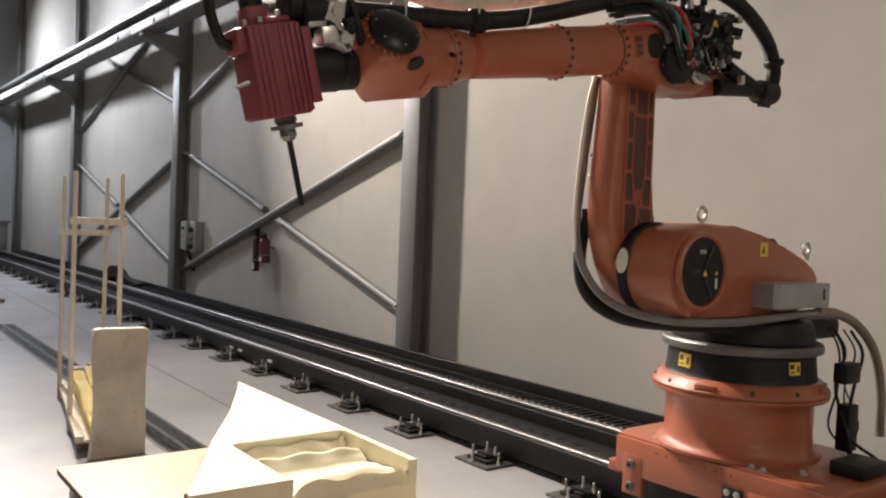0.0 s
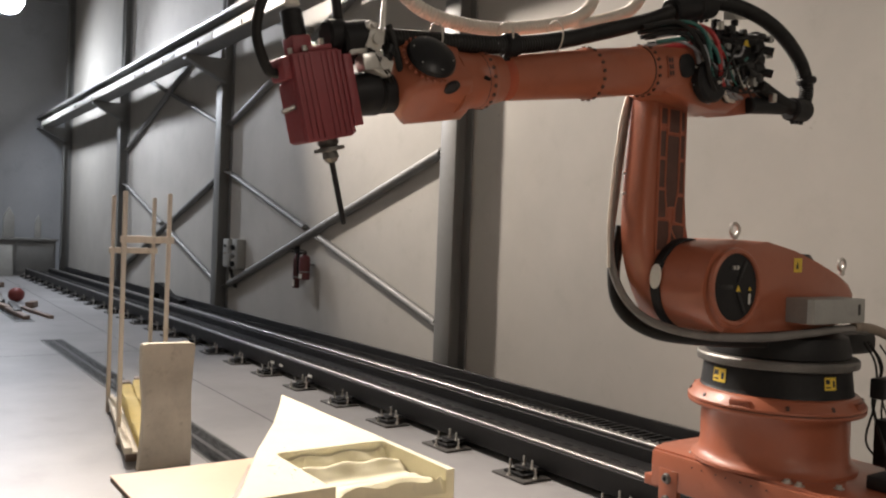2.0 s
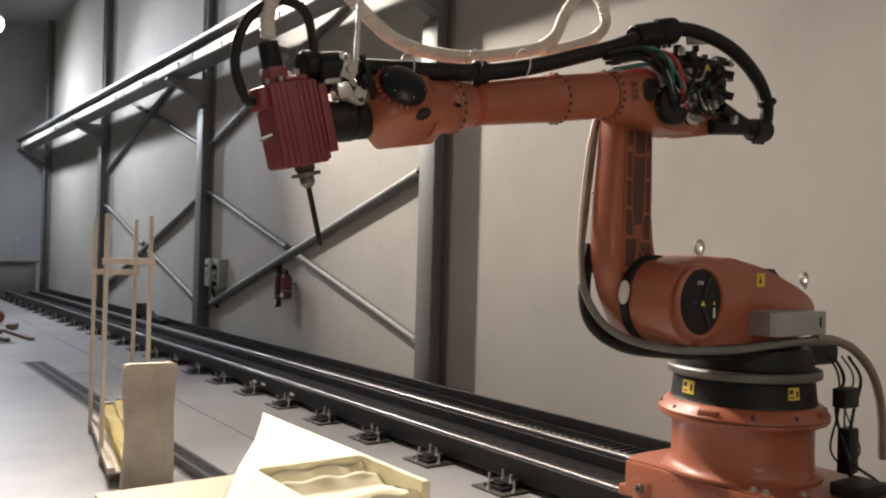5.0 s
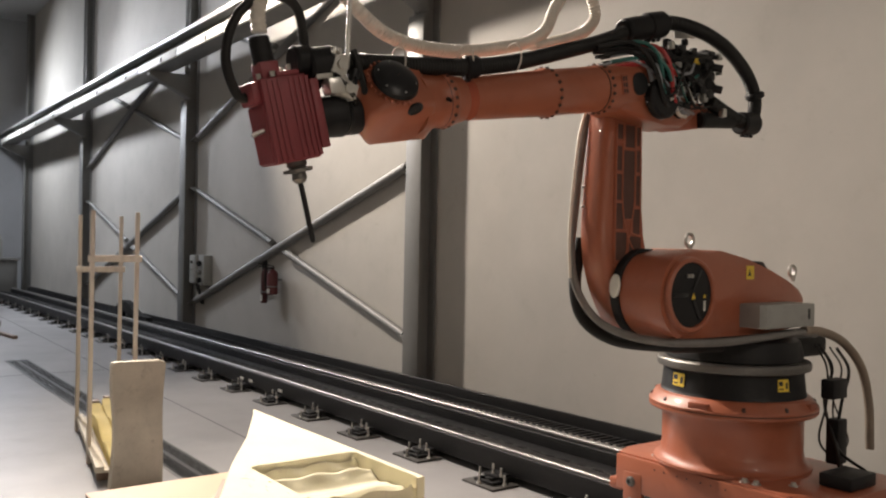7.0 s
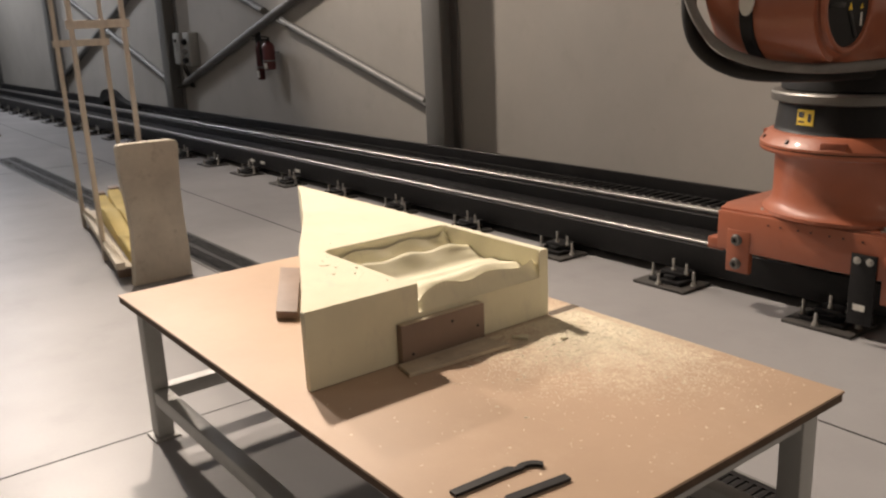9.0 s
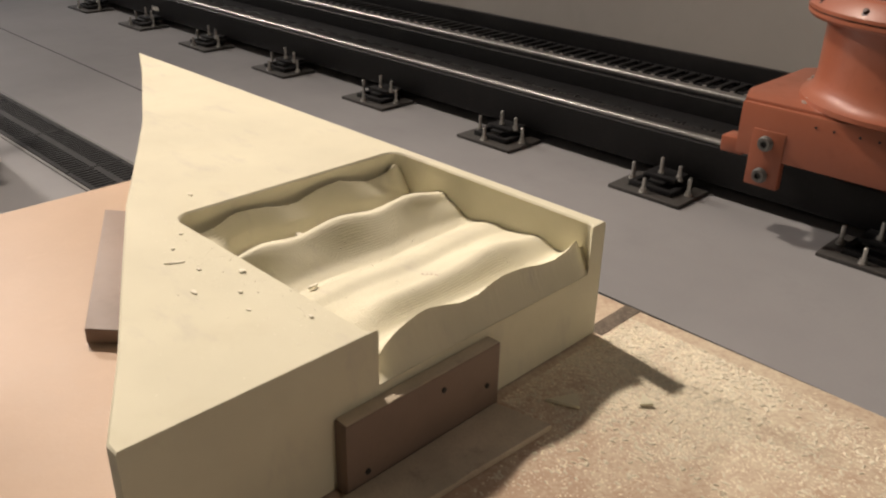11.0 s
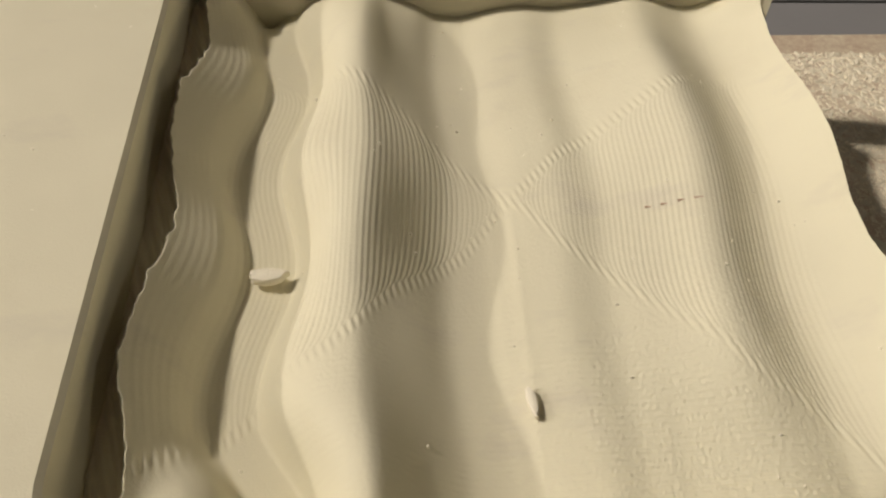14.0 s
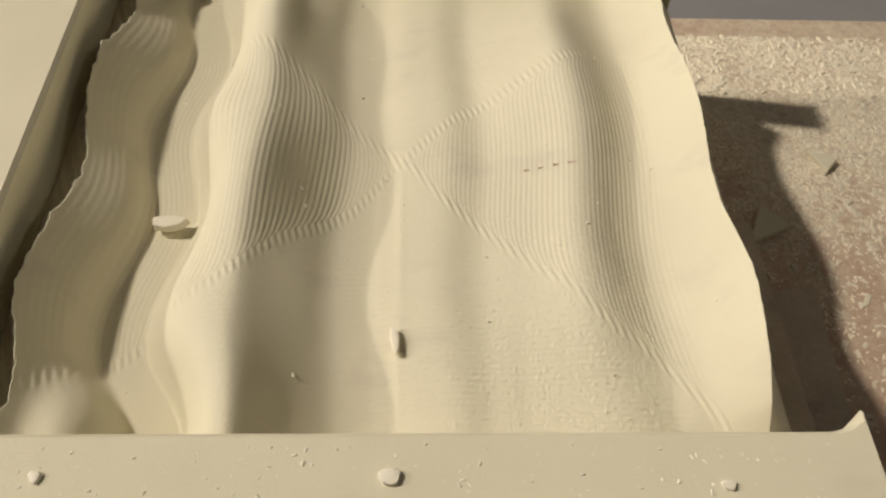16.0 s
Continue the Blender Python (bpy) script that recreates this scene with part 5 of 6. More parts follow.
add_lathe(bm, [(0.03, -0.125), (0.032, -0.135), (0.026, -0.145), (0.045, -0.147), (0.045, -0.158), (0.022, -0.16), (0.024, -0.178), (0.014, -0.192)], SP @ Matrix.Translation((0, 0.012, 0)), 28)
rpart("collet_nut", bm, RING_STEEL, "dull dark metal collet nut", spindle)
bm = bm_new()
add_lathe(bm, [(0.0085, -0.19), (0.0085, -0.36), (0.0065, -0.375), (0.0005, -0.378)], SP @ Matrix.Translation((0, 0.012, 0)), 16, False)
rpart("milling_cutter", bm, BLACK_GLOSS, "long dark milling cutter", spindle)
for (x, y, z) in ((0.02, -0.06, 0.127), (0.04, 0.03, 0.142), (-0.03, 0.04, 0.142), (0.05, -0.03, 0.127)):
    bolt_at(SP @ Vector((x, y, z)), su, 0.008, 0.016, spindle, washer=False)
bm = bm_new()
add_cyl(bm, SP @ Vector((0.03, -0.085, -0.02)), SP @ Vector((0.03, -0.125, -0.03)), 0.007, seg=10)
rpart("coolant_nipple", bm, ZINC, parent=spindle)
# valve block and steel tube between spindle and wrist
TUBE = (1.168, 1.91)
for lo, hi, mt in (((0.02, 0.10, 0.10), (0.07, 0.16, 0.155), ALU), ((0.03, 0.13, 0.05), (0.085, 0.20, 0.10), ALU), ((0.0, 0.12, 0.155), (0.03, 0.15, 0.20), ZINC)):
    bm = bm_new()
    add_box(bm, lo, hi, 0.006, m=SP)
    rpart("valve_block", bm, mt)
bm = bm_new()
add_cyl(bm, (-1.60, TUBE[0], TUBE[1]), (-1.60, TUBE[0] + 0.012, 2.30), 0.008, seg=12)
rpart("support_tube", bm, ALU)
for k in range(2):
    bm = bm_new()
    add_tube(bm, [SP @ Vector((0.05, 0.13 + 0.01 * k, 0.15)), SP @ Vector((0.08, 0.17 + 0.012 * k, 0.10 - 0.01 * k)), SP @ Vector((0.08, 0.20 + 0.01 * k, 0.04)), SP @ Vector((0.05, 0.235, 0.0 + 0.01 * k))], 0.004, 6, 6)
    rpart("cable", bm, RUBBER)

for (y, z), (a, b), mt in (((1.133, 1.915), (0.026, 0.034), FILTER), ((1.160, 1.845), (0.034, 0.026), FILTER), ((1.120, 1.952), (0.016, 0.014), ZINC), ((1.185, 1.882), (0.012, 0.03), BLACK)):
    bm = bm_new()
    m = Matrix.Translation((-1.60, y, z)) @ Matrix.Rotation(radians(-14), 4, "X")
    add_box(bm, (-0.03, -a, -b), (0.03, a, b), 0.007, m=m)
    add_cyl(bm, m @ Vector((0.03, 0, 0)), m @ Vector((0.042, 0, 0)), min(a, b) * 0.6, seg=16)
    rpart("filter_block", bm, mt)
bm = bm_new()
add_tube(bm, [(-1.60, 1.19, 1.97), (-1.59, 1.205, 1.92), (-1.59, 1.225, 1.86), (-1.60, 1.24, 1.80), (-1.61, 1.25, 1.76)], 0.011, 10, 6)
rpart("cable", bm, RUBBER)

# supply hoses of the column
bm = bm_new()
add_tube(bm, [(-1.86, 2.49, 1.97), (-1.875, 2.47, 1.75), (-1.882, 2.448, 1.52), (-1.882, 2.432, 1.36), (-1.86, 2.44, 1.22), (-1.78, 2.46, 1.10), (-1.66, 2.50, 1.035), (-1.50, 2.58, 1.010), (-1.40, 2.80, 1.008), (-1.37, 3.05, 1.020),
              (-1.365, 3.30, 1.03), (-1.37, 3.45, 1.015)], 0.017, 14, 8, rib=0.001, rib_len=0.01)
rpart("supply_hose", bm, DARK_HOSE, "dark grey supply hose slung round the arm")
bm = bm_new()
add_tube(bm, [(-1.88, 2.49, 1.42), (-1.885, 2.462, 1.22), (-1.84, 2.47, 1.08), (-1.72, 2.53, 1.0), (-1.55, 2.66, 0.985), (-1.47, 2.9, 0.98)], 0.026, 14, 8)
rpart("supply_hose", bm, RUBBER)
bm = bm_new()
add_tube(bm, [(-1.84, 2.475, 2.0), (-1.862, 2.447, 1.85), (-1.872, 2.424, 1.62), (-1.872, 2.409, 1.42), (-1.868, 2.415, 1.25)], 0.007, 10, 8)
rpart("air_line", bm, WHITE_HOSE)
for z in (1.63, 1.55):
    bolt_at((-1.80, 2.42, z), (-0.3, -1, 0), 0.006, 0.014, lower, washer=False)
random.seed(9)
bm = bm_new()
add_tube(bm, [(-1.365, 3.35, 1.035), (-1.37, 3.52, 1.02), (-1.36, 3.68, 0.965), (-1.34, 3.80, 0.85), (-1.33, 3.86, 0.68), (-1.32, 3.86, 0.46)], 0.021, 14, 8, rib=0.001, rib_len=0.01)
rpart("supply_hose", bm, TAN_HOSE, "tan hose hanging behind the base")
for k in range(5):
    x, y = -1.36 + random.uniform(-0.06, 0.08), 3.42 + random.uniform(-0.05, 0.22)
    bm = bm_new()
    add_tube(bm, [(x, y, 0.96), (x + 0.03, y + 0.05, 0.86), (x + 0.01 + random.uniform(-0.03, 0.05), y + 0.06, 0.70), (x + random.uniform(0, 0.1), y + random.uniform(0.0, 0.12), 0.52), (x + random.uniform(0.02, 0.15), y + 0.02, 0.44)],
             random.choice([0.004, 0.005, 0.007]), 8, 6)
    rpart("cable", bm, RUBBER)
for lo, hi in (((-1.30, 3.38, 0.745), (-1.24, 3.50, 0.83)), ((-1.20, 3.20, 0.42), (-1.06, 3.40, 0.475)), ((-1.34, 3.50, 0.44), (-1.28, 3.58, 0.64))):
    bm = bm_new()
    add_box(bm, lo, hi, 0.008)
    rpart("connector_box", bm, BLACK)


# ---- loose things on and round the table ----
def lying_board(name, label, cat, corners, z0, z1, mt, bevel=0.002, group=""):
    bm = bm_new()
    add_prism(bm, corners, z1 - z0, pose(0, 0, z0), bevel)
    return whole(name, bm, mt, label, cat, group)


# brown stop board before the block, its batten, and the strip behind the block
stop = thing("stop_board", "brown board standing against the foam block, with two screws", "board", at=(-1.53, 1.09, TZ))
bm = bm_new()
add_box(bm, (-1.5335, 0.972, TZ), (-1.514, 1.212, 0.552), 0.0015)
part("board", bm, BROWN_WOOD, stop)
bm = bm_new()
add_box(bm, (-1.533, 0.974, 0.552), (-1.515, 1.210, 0.5535), 0.0006)
part("dust_layer", bm, DUSTY_WOOD, stop, "cream dust settled on the upper edge")
for y, z in ((1.115, 0.530), (1.19, 0.500), (1.0, 0.48)):
    bm = bm_new()
    add_cyl(bm, (-1.516, y, z), (-1.5125, y, z), 0.0035, seg=12)
    part("screw", bm, FLAT_BLACK, stop)
lying_board("batten", "dust-covered wooden batten lying before the foam block", "batten", [(-1.513, 0.958), (-1.452, 0.946), (-1.436, 1.222), (-1.513, 1.206)], TZ - 0.002, TZ + 0.008, DUSTY_WOOD)
bm = bm_new()
add_box(bm, (-1.548, 1.447, TZ - 0.003), (-1.522, 1.5475, TZ - 0.0012))
part("board_joint", bm, GAP, table)
lying_board("batten", "reddish brown wooden strip lying beside the foam block", "batten", [(-2.000, 0.905), (-1.955, 0.945), (-2.318, 1.152), (-2.372, 1.110)], TZ, TZ + 0.024, BROWN_WOOD)


def hook_spanner(x, y, turn, flip):
    """A flat hook spanner: bar, curved jaw, nib."""
    bm = bm_new()
    s = -1 if flip else 1
    outl = [(-0.0085, 0.0), (0.0085, 0.0), (0.0095, 0.04), (0.009, 0.125)]
    arc = [(s * 0.030 + 0.034 * math.cos(radians(a)) * -s, 0.148 + 0.034 * math.sin(radians(a))) for a in range(-30, 82, 14)]
    inner = [(s * 0.030 + 0.0215 * math.cos(radians(a)) * -s, 0.148 + 0.0215 * math.sin(radians(a))) for a in range(82, -31, -14)]
    if s > 0:
        outl = [(-0.0085, 0.0), (0.0085, 0.0), (0.0095, 0.12)] + list(reversed(inner)) + [] + list(reversed(arc)) + [(-0.0095, 0.12)]
    else:
        outl = [(-0.0085, 0.0), (0.0085, 0.0), (0.0095, 0.12)] + arc + [] + inner + [(-0.0095, 0.12)]
    low = [bm.verts.new((px, py, 0)) for px, py in outl]
    f = bm.faces.new(low)
    r = bmesh.ops.extrude_face_region(bm, geom=[f])
    bmesh.ops.translate(bm, verts=[v for v in r["geom"] if isinstance(v, bmesh.types.BMVert)], vec=(0, 0, 0.006))
    bmesh.ops.recalc_face_normals(bm, faces=bm.faces[:])
    bmesh.ops.transform(bm, matrix=pose(x, y, TZ - 0.001, 0, 0, turn), verts=bm.verts[:])
    return whole("hook_spanner", bm, BLACK, "black steel hook spanner lying on the table", "spanner", "hook spanners")


hook_spanner(-1.022, 0.722, -3, False)
hook_spanner(-0.935, 0.898, 173, True)

# offcuts and larger chips
for pts, z, h in (([(-1.455, 1.300), (-1.474, 1.262), (-1.436, 1.279)], TZ, 0.006), ([(-1.400, 1.364), (-1.388, 1.340), (-1.376, 1.353)], TZ, 0.004)):
    lying_board("foam_offcut", "small cream triangular foam offcut on the dusty table", "foam offcut", pts, z, z + h, FOAM, 0.001, "foam offcuts")


def foam_chip(x, y, z, lx, ly, h, turn):
    bm = bm_new()
    out = [(lx * 0.5 * math.cos(a) * (1 + 0.25 * math.sin(3 * a + x * 90)), ly * 0.5 * math.sin(a) * (1 + 0.2 * math.cos(2 * a + y * 70))) for a in [2 * math.pi * k / 11 for k in range(11)]]
    add_prism(bm, out, h, pose(x, y, z, 0, 0, turn), h * 0.25)
    return whole("foam_chip", bm, PALE_CHIP, "loose pale chip of foam on the milled block", "foam chip", "foam chips")


foam_chip(-1.874, 1.183, 0.577, 0.020, 0.010, 0.005, 8)
foam_chip(-1.741, 1.104, 0.5765, 0.005, 0.016, 0.004, 6)
for x, y, lx, ly, tn in ((-1.741, 1.004, 0.009, 0.008, 20), (-1.602, 1.0, 0.006, 0.005, 0), (-1.883, 1.005, 0.005, 0.006, 0), (-1.735, 0.937, 0.012, 0.005, 0), (-1.992, 1.081, 0.009, 0.006, 0), (-1.815, 0.958, 0.004, 0.022, -25),
                         (-1.78, 0.97, 0.006, 0.005, 0), (-1.70, 0.975, 0.005, 0.005, 0), (-1.66, 0.96, 0.006, 0.004, 0), (-1.85, 0.975, 0.005, 0.005, 0)):
    foam_chip(x, y, BT - 0.0005, lx, ly, min(0.003, 0.45 * min(lx, ly)), tn)


def scatter(name, label, n, place, size, material_, seed, lift=(0.04, 0.14)):
    """Loose shavings: many small crooked flakes in one mesh."""
    rng = np.random.default_rng(seed)
    co, fc = [], []
    for _ in range(n):
        p = place(rng)
        if p is None:
            continue
        s = size * rng.uniform(0.35, 1.0) ** 1.5
        a, b = rng.uniform(0, 2 * math.pi), rng.uniform(0.4, 1.0)
        ca, sa = math.cos(a), math.sin(a)
        k = len(co)
        h = s * rng.uniform(*lift)
        for dx, dy, dz in ((-1, -0.6, 0), (1, -0.5, 0), (0.9, 0.6, 0), (-0.8, 0.7, 0), (-0.55, -0.3, 1), (0.6, -0.35, 1), (0.5, 0.4, 0.9), (-0.45, 0.35, 0.9)):
            dx, dy = dx * s * 0.5 * rng.uniform(0.7, 1.2), dy * s * 0.5 * b * rng.uniform(0.7, 1.2)
            co.append((p[0] + dx * ca - dy * sa, p[1] + dx * sa + dy * ca, p[2] + dz * h))
        fc += [(k, k + 1, k + 5, k + 4), (k + 1, k + 2, k + 6, k + 5), (k + 2, k + 3, k + 7, k + 6), (k + 3, k, k + 4, k + 7), (k + 4, k + 5, k + 6, k + 7)]
    me = bpy.data.meshes.new(name)
    me.from_pydata(co, [], fc)
    me.materials.append(material_)
    return tagged(new(name, me), label, "shavings", kind="stuff")


def table_dust(rng):
    x, y = -1.52 + abs(rng.normal(0, 0.20)), 1.52 - abs(rng.normal(0, 0.17))
    if y < 0.95 or x > -0.83 or not (0.68 < y < 1.545):
        return None
    if -1.54 < x < -1.435 and 0.94 < y < 1.225:
        return None
    keep = noise.noise((x * 14, y * 14, 2)) + 0.5 * noise.noise((x * 50, y * 50, 7))
    return (x, y, TZ - 0.002) if keep > rng.uniform(-0.75, 0.35) else None


def table_wide(rng):
    x, y = rng.uniform(-1.52, -0.83), rng.uniform(0.70, 1.54)
    return (x, y, TZ - 0.002) if rng.uniform() < (y - 0.5) else None


def block_top(rng):
    x, y = rng.uniform(-2.15, -1.55), 1.022 - abs(rng.normal(0, 0.085))
    if rng.uniform() < 0.16:
        x, y = rng.uniform(-2.08, -1.955), rng.uniform(1.06, 1.42)
    if y < 0.76 + (-1.55 - x) * 0.535 or y > PY0 - 0.006 and x > PX0 - 0.012:
        return None
    return (x, y, BT - 0.0003)


scatter("shavings", "cream foam dust and shavings strewn over the tabletop", 26000, table_dust, 0.0042, CHIP, 1, (0.03, 0.10))
scatter("shavings", "larger flat curls of foam swarf on the dusty tabletop", 5000, table_dust, 0.0095, CHIP, 5, (0.05, 0.18))
scatter("shavings", "sparse cream foam crumbs over the tabletop", 500, table_wide, 0.006, CHIP, 2)
scatter("crumbs", "fine foam crumbs on top of the foam block", 260, block_top, 0.0032, PALE_CHIP, 3, (0.12, 0.28))


def pocket_place(rng):
    x, y = rng.uniform(PX0 + 0.05, EX - 0.01), rng.uniform(PY0 + 0.01, PY1 - 0.01)
    return (x, y, float(relief(np.array([x]), np.array([y]))[0]) - 0.0002)


def front_strip(rng):
    y = 1.019 - abs(rng.normal(0, 0.035))
    x = rng.uniform(-1.98, -1.56)
    return (x, y, BT - 0.0003) if y > 0.80 + (-1.55 - x) * 0.535 else None


scatter("crumbs", "fine pale crumbs along the near rim of the pocket", 480, front_strip, 0.0032, PALE_CHIP, 6, (0.14, 0.3))
scatter("crumbs", "few fine foam crumbs in the milled pocket", 110, pocket_place, 0.0026, PALE_CHIP, 4, (0.3, 0.7))

# a broken scratch that the cutter left in the pocket
for k in range(4):
    x, y = -1.660 + 0.0085 * k, 1.2235 - 0.0006 * k
    bm = bm_new()
    zz = float(relief(np.array([x]), np.array([y]))[0])
    add_box(bm, (x - 0.0032, y - 0.0004, zz - 0.001), (x + 0.0026, y + 0.0004, zz + 0.00015))
    part("tool_mark", bm, BOARD, block)

# ---- on the wall ----
def extinguisher(x, y, r, z0, h, mt, label, hose):
    """A wall-hung extinguisher: bottle, collar, valve with lever, hose, label, wall bracket."""
    ob = thing("fire_extinguisher", label, "fire extinguisher", "fire extinguishers", at=(x, y, z0))
    bm = bm_new()
    add_lathe(bm, [(r * 0.8, z0), (r, z0 + 0.012), (r, z0 + h * 0.82), (r * 0.86, z0 + h * 0.9), (r * 0.45, z0 + h * 0.97), (r * 0.3, z0 + h)], pose(x, y, 0), 28)
    body = part("cylinder", bm, mt, ob)
    bm = bm_new()
    add_lathe(bm, [(r + 0.002, z0 + h * 0.30), (r + 0.002, z0 + h * 0.34), (r * 0.99, z0 + h * 0.345)], pose(x, y, 0), 28, False)
    part("strap", bm, STEEL_PAINT, body)
    bm = bm_new()
    rows = []
    for k in range(9):
        a = radians(-150 + 12 * k)
        rows.append([bm.verts.new((x + (r + 0.0012) * math.cos(a), y + (r + 0.0012) * math.sin(a), zz)) for zz in (z0 + h * 0.06, z0 + h * 0.24)])
    for p, q in zip(rows, rows[1:]):
        bm.faces.new((p[0], q[0], q[1], p[1]))
    part("label_panel", bm, WHITE_LABEL, body)
    top = z0 + h
    bm = bm_new()
    add_cyl(bm, (x, y, top - 0.005), (x, y, top + 0.03), 0.016, seg=14, chamfer=0.002)
    add_box(bm, (x - 0.014, y - 0.075, top + 0.012), (x + 0.014, y + 0.02, top + 0.024), 0.004)
    add_box(bm, (x - 0.012, y - 0.085, top + 0.034), (x + 0.012, y + 0.016, top + 0.046), 0.004, m=Matrix.Translation((x, y, top + 0.034)) @ Matrix.Rotation(radians(-12), 4, "X") @ Matrix.Translation((-x, -y, -top - 0.034)))
    part("valve_lever", bm, BLACK, ob)
    if hose:
        bm = bm_new()
        add_tube(bm, [(x, y - 0.02, top + 0.015), (x - 0.06, y - 0.05, top), (x - r - 0.03, y - 0.05, z0 + h * 0.7), (x - r - 0.022, y - 0.045, z0 + h * 0.2)], 0.010, 10, 6)
        part("hose", bm, RUBBER, ob)
    bm = bm_new()
    add_box(bm, (x - 0.025, y + r * 0.9, z0 + h * 0.55), (x + 0.025, 4.32, z0 + h * 0.63), 0.003)
    part("wall_bracket", bm, STEEL_PAINT, ob)


extinguisher(-8.56, 4.205, 0.064, 0.775, 0.30, RED_PAINT, "red fire extinguisher with a pale label hung on the wall", True)
extinguisher(-8.83, 4.225, 0.042, 0.66, 0.42, DARK_RED, "slim dark red fire extinguisher hung on the wall", False)
bm = bm_new()
add_prism(bm, [(-0.034, 0.0), (0.034, 0.0), (0.022, 0.36), (0.012, 0.45), (-0.012, 0.45), (-0.022, 0.36)], 0.05, Matrix(((1, 0, 0, -8.97), (0, 0, 1, 4.268), (0, 1, 0, 0.77), (0, 0, 0, 1))), 0.006)
whole("hose_horn", bm, BLACK, "black discharge horn hung on the wall beside the extinguishers", "extinguisher horn", smooth=40)

box = thing("switch_box", "grey wall switch box with cable glands beside the column", "switch box", at=(-11.1, 4.25, 0.95))
bm = bm_new()
add_box(bm, (-11.20, 4.16, 0.80), (-10.97, 4.32, 1.20), 0.01)
part("body", bm, GREY_BOX, box)
bm = bm_new()
add_box(bm, (-11.19, 4.152, 0.81), (-10.98, 4.16, 1.19), 0.004)
lid = part("lid", bm, GREY_BOX, box)
for z, mt in ((1.10, FLAT_BLACK), (1.0, GREY_BOX)):
    bm = bm_new()
    add_cyl(bm, (-11.09, 4.152, z), (-11.09, 4.13, z), 0.022, seg=18)
    part("switch", bm, mt, lid)
for x in (-11.14, -11.06):
    bm = bm_new()
    add_tube(bm, [(x, 4.24, 0.80), (x, 4.25, 0.72), (x + 0.03, 4.28, 0.62), (x + 0.05, 4.30, 0.5)], 0.012, 8, 6)
    part("cable", bm, RUBBER, box)
box = thing("socket_box", "grey wall socket box with dark round sockets", "socket box", at=(-10.85, 4.25, 0.98))
bm = bm_new()
add_box(bm, (-10.955, 4.19, 0.78), (-10.74, 4.32, 1.20), 0.012)
part("body", bm, GREY_BOX, box)
for z, mt in ((1.09, BLACK), (0.97, STEEL_PAINT), (0.86, BLACK)):
    bm = bm_new()
    add_cyl(bm, (-10.85, 4.19, z), (-10.85, 4.14, z - 0.015), 0.036, seg=20, chamfer=0.004)
    part("socket", bm, mt, box)

# ---- far part of the floor ----
bm = bm_new()
bmesh.ops.create_icosphere(bm, subdivisions=3, radius=0.127, matrix=Matrix.Translation((-14.95, 2.0, 0.12)) @ Matrix.Diagonal((1, 1, 0.95, 1)))
whole("red_ball", bm, RED_BALL, "dull red ball resting on the hall floor", "ball", smooth=60)


def lying_timber(x, y, z, length, width, h, turn, mt, label):
    bm = bm_new()
    add_box(bm, (-length / 2, -width / 2, 0), (length / 2, width / 2, h), 0.006, m=pose(x, y, z, 0, 0, turn))
    whole("timber_offcut", bm, mt, label, "timber", "timber offcuts")


def rubble_lump(x, y, z, sx, sy, sz, seed, mt, label):
    """An uneven lump with a flat underside."""
    rng = random.Random(seed)
    bm = bm_new()
    bmesh.ops.create_icosphere(bm, subdivisions=2, radius=1.0)
    for v in bm.verts:
        k = rng.uniform(0.72, 1.08)
        v.co = Vector((x + v.co.x * sx * k, y + v.co.y * sy * k, z + max(0.0, v.co.z * k + 0.35) * sz))
    return whole("foam_lump", bm, mt, label, "foam offcut", "foam offcuts on the floor", smooth=20)


WET = "dark weathered timber lying on the floor drain"
for row in ((-12.75, 1.72, 0.008, 1.3, 0.09, 0.05, 3, BROWN_WOOD, WET), (-13.5, 1.79, 0.008, 1.5, 0.10, 0.07, -4, BLACK, WET), (-14.1, 1.66, 0.008, 1.2, 0.12, 0.05, 8, BROWN_WOOD, WET),
            (-15.2, 1.76, 0.008, 1.6, 0.10, 0.08, -3, STEEL_PAINT, WET), (-16.4, 1.70, 0.008, 1.4, 0.12, 0.07, 10, BROWN_WOOD, WET), (-17.6, 1.83, 0.0, 1.3, 0.11, 0.09, -14, STEEL_PAINT, "grey board lying on the hall floor"),
            (-19.1, 1.9, 0.0, 1.7, 0.14, 0.10, 18, BROWN_WOOD, "brown board lying on the hall floor"), (-12.9, 2.0, 0.0, 1.48, 0.07, 0.045, 6, BROWN_WOOD, "long brown timber lying beside the rail"),
            (-13.95, 2.09, 0.0, 0.34, 0.12, 0.09, -20, BROWN_WOOD, "short brown timber block beside the red ball"), (-14.8, 1.16, 0.0, 0.7, 0.2, 0.05, 12, STEEL_PAINT, "dark board under a pale foam lump")):
    lying_timber(*row)
PALE = "pale broken foam lump on the hall floor"
for k, row in enumerate(((-14.5, 1.68, 0.058, 0.26, 0.07, 0.06), (-15.5, 1.72, 0.088, 0.34, 0.08, 0.07), (-16.7, 1.76, 0.078, 0.22, 0.09, 0.08), (-17.5, 1.80, 0.09, 0.30, 0.10, 0.08), (-19.4, 1.80, 0.10, 0.30, 0.11, 0.12), (-15.5, 1.20, 0.0, 0.45, 0.16, 0.13))):
    rubble_lump(*row, 60 + k, FILTER, PALE)
bm = bm_new()
add_box(bm, (-21.15, 1.85, 0), (-20.85, 2.09, 0.24), 0.02)
whole("storage_box", bm, GREY_BOX, "grey box standing far off on the hall floor", "box")

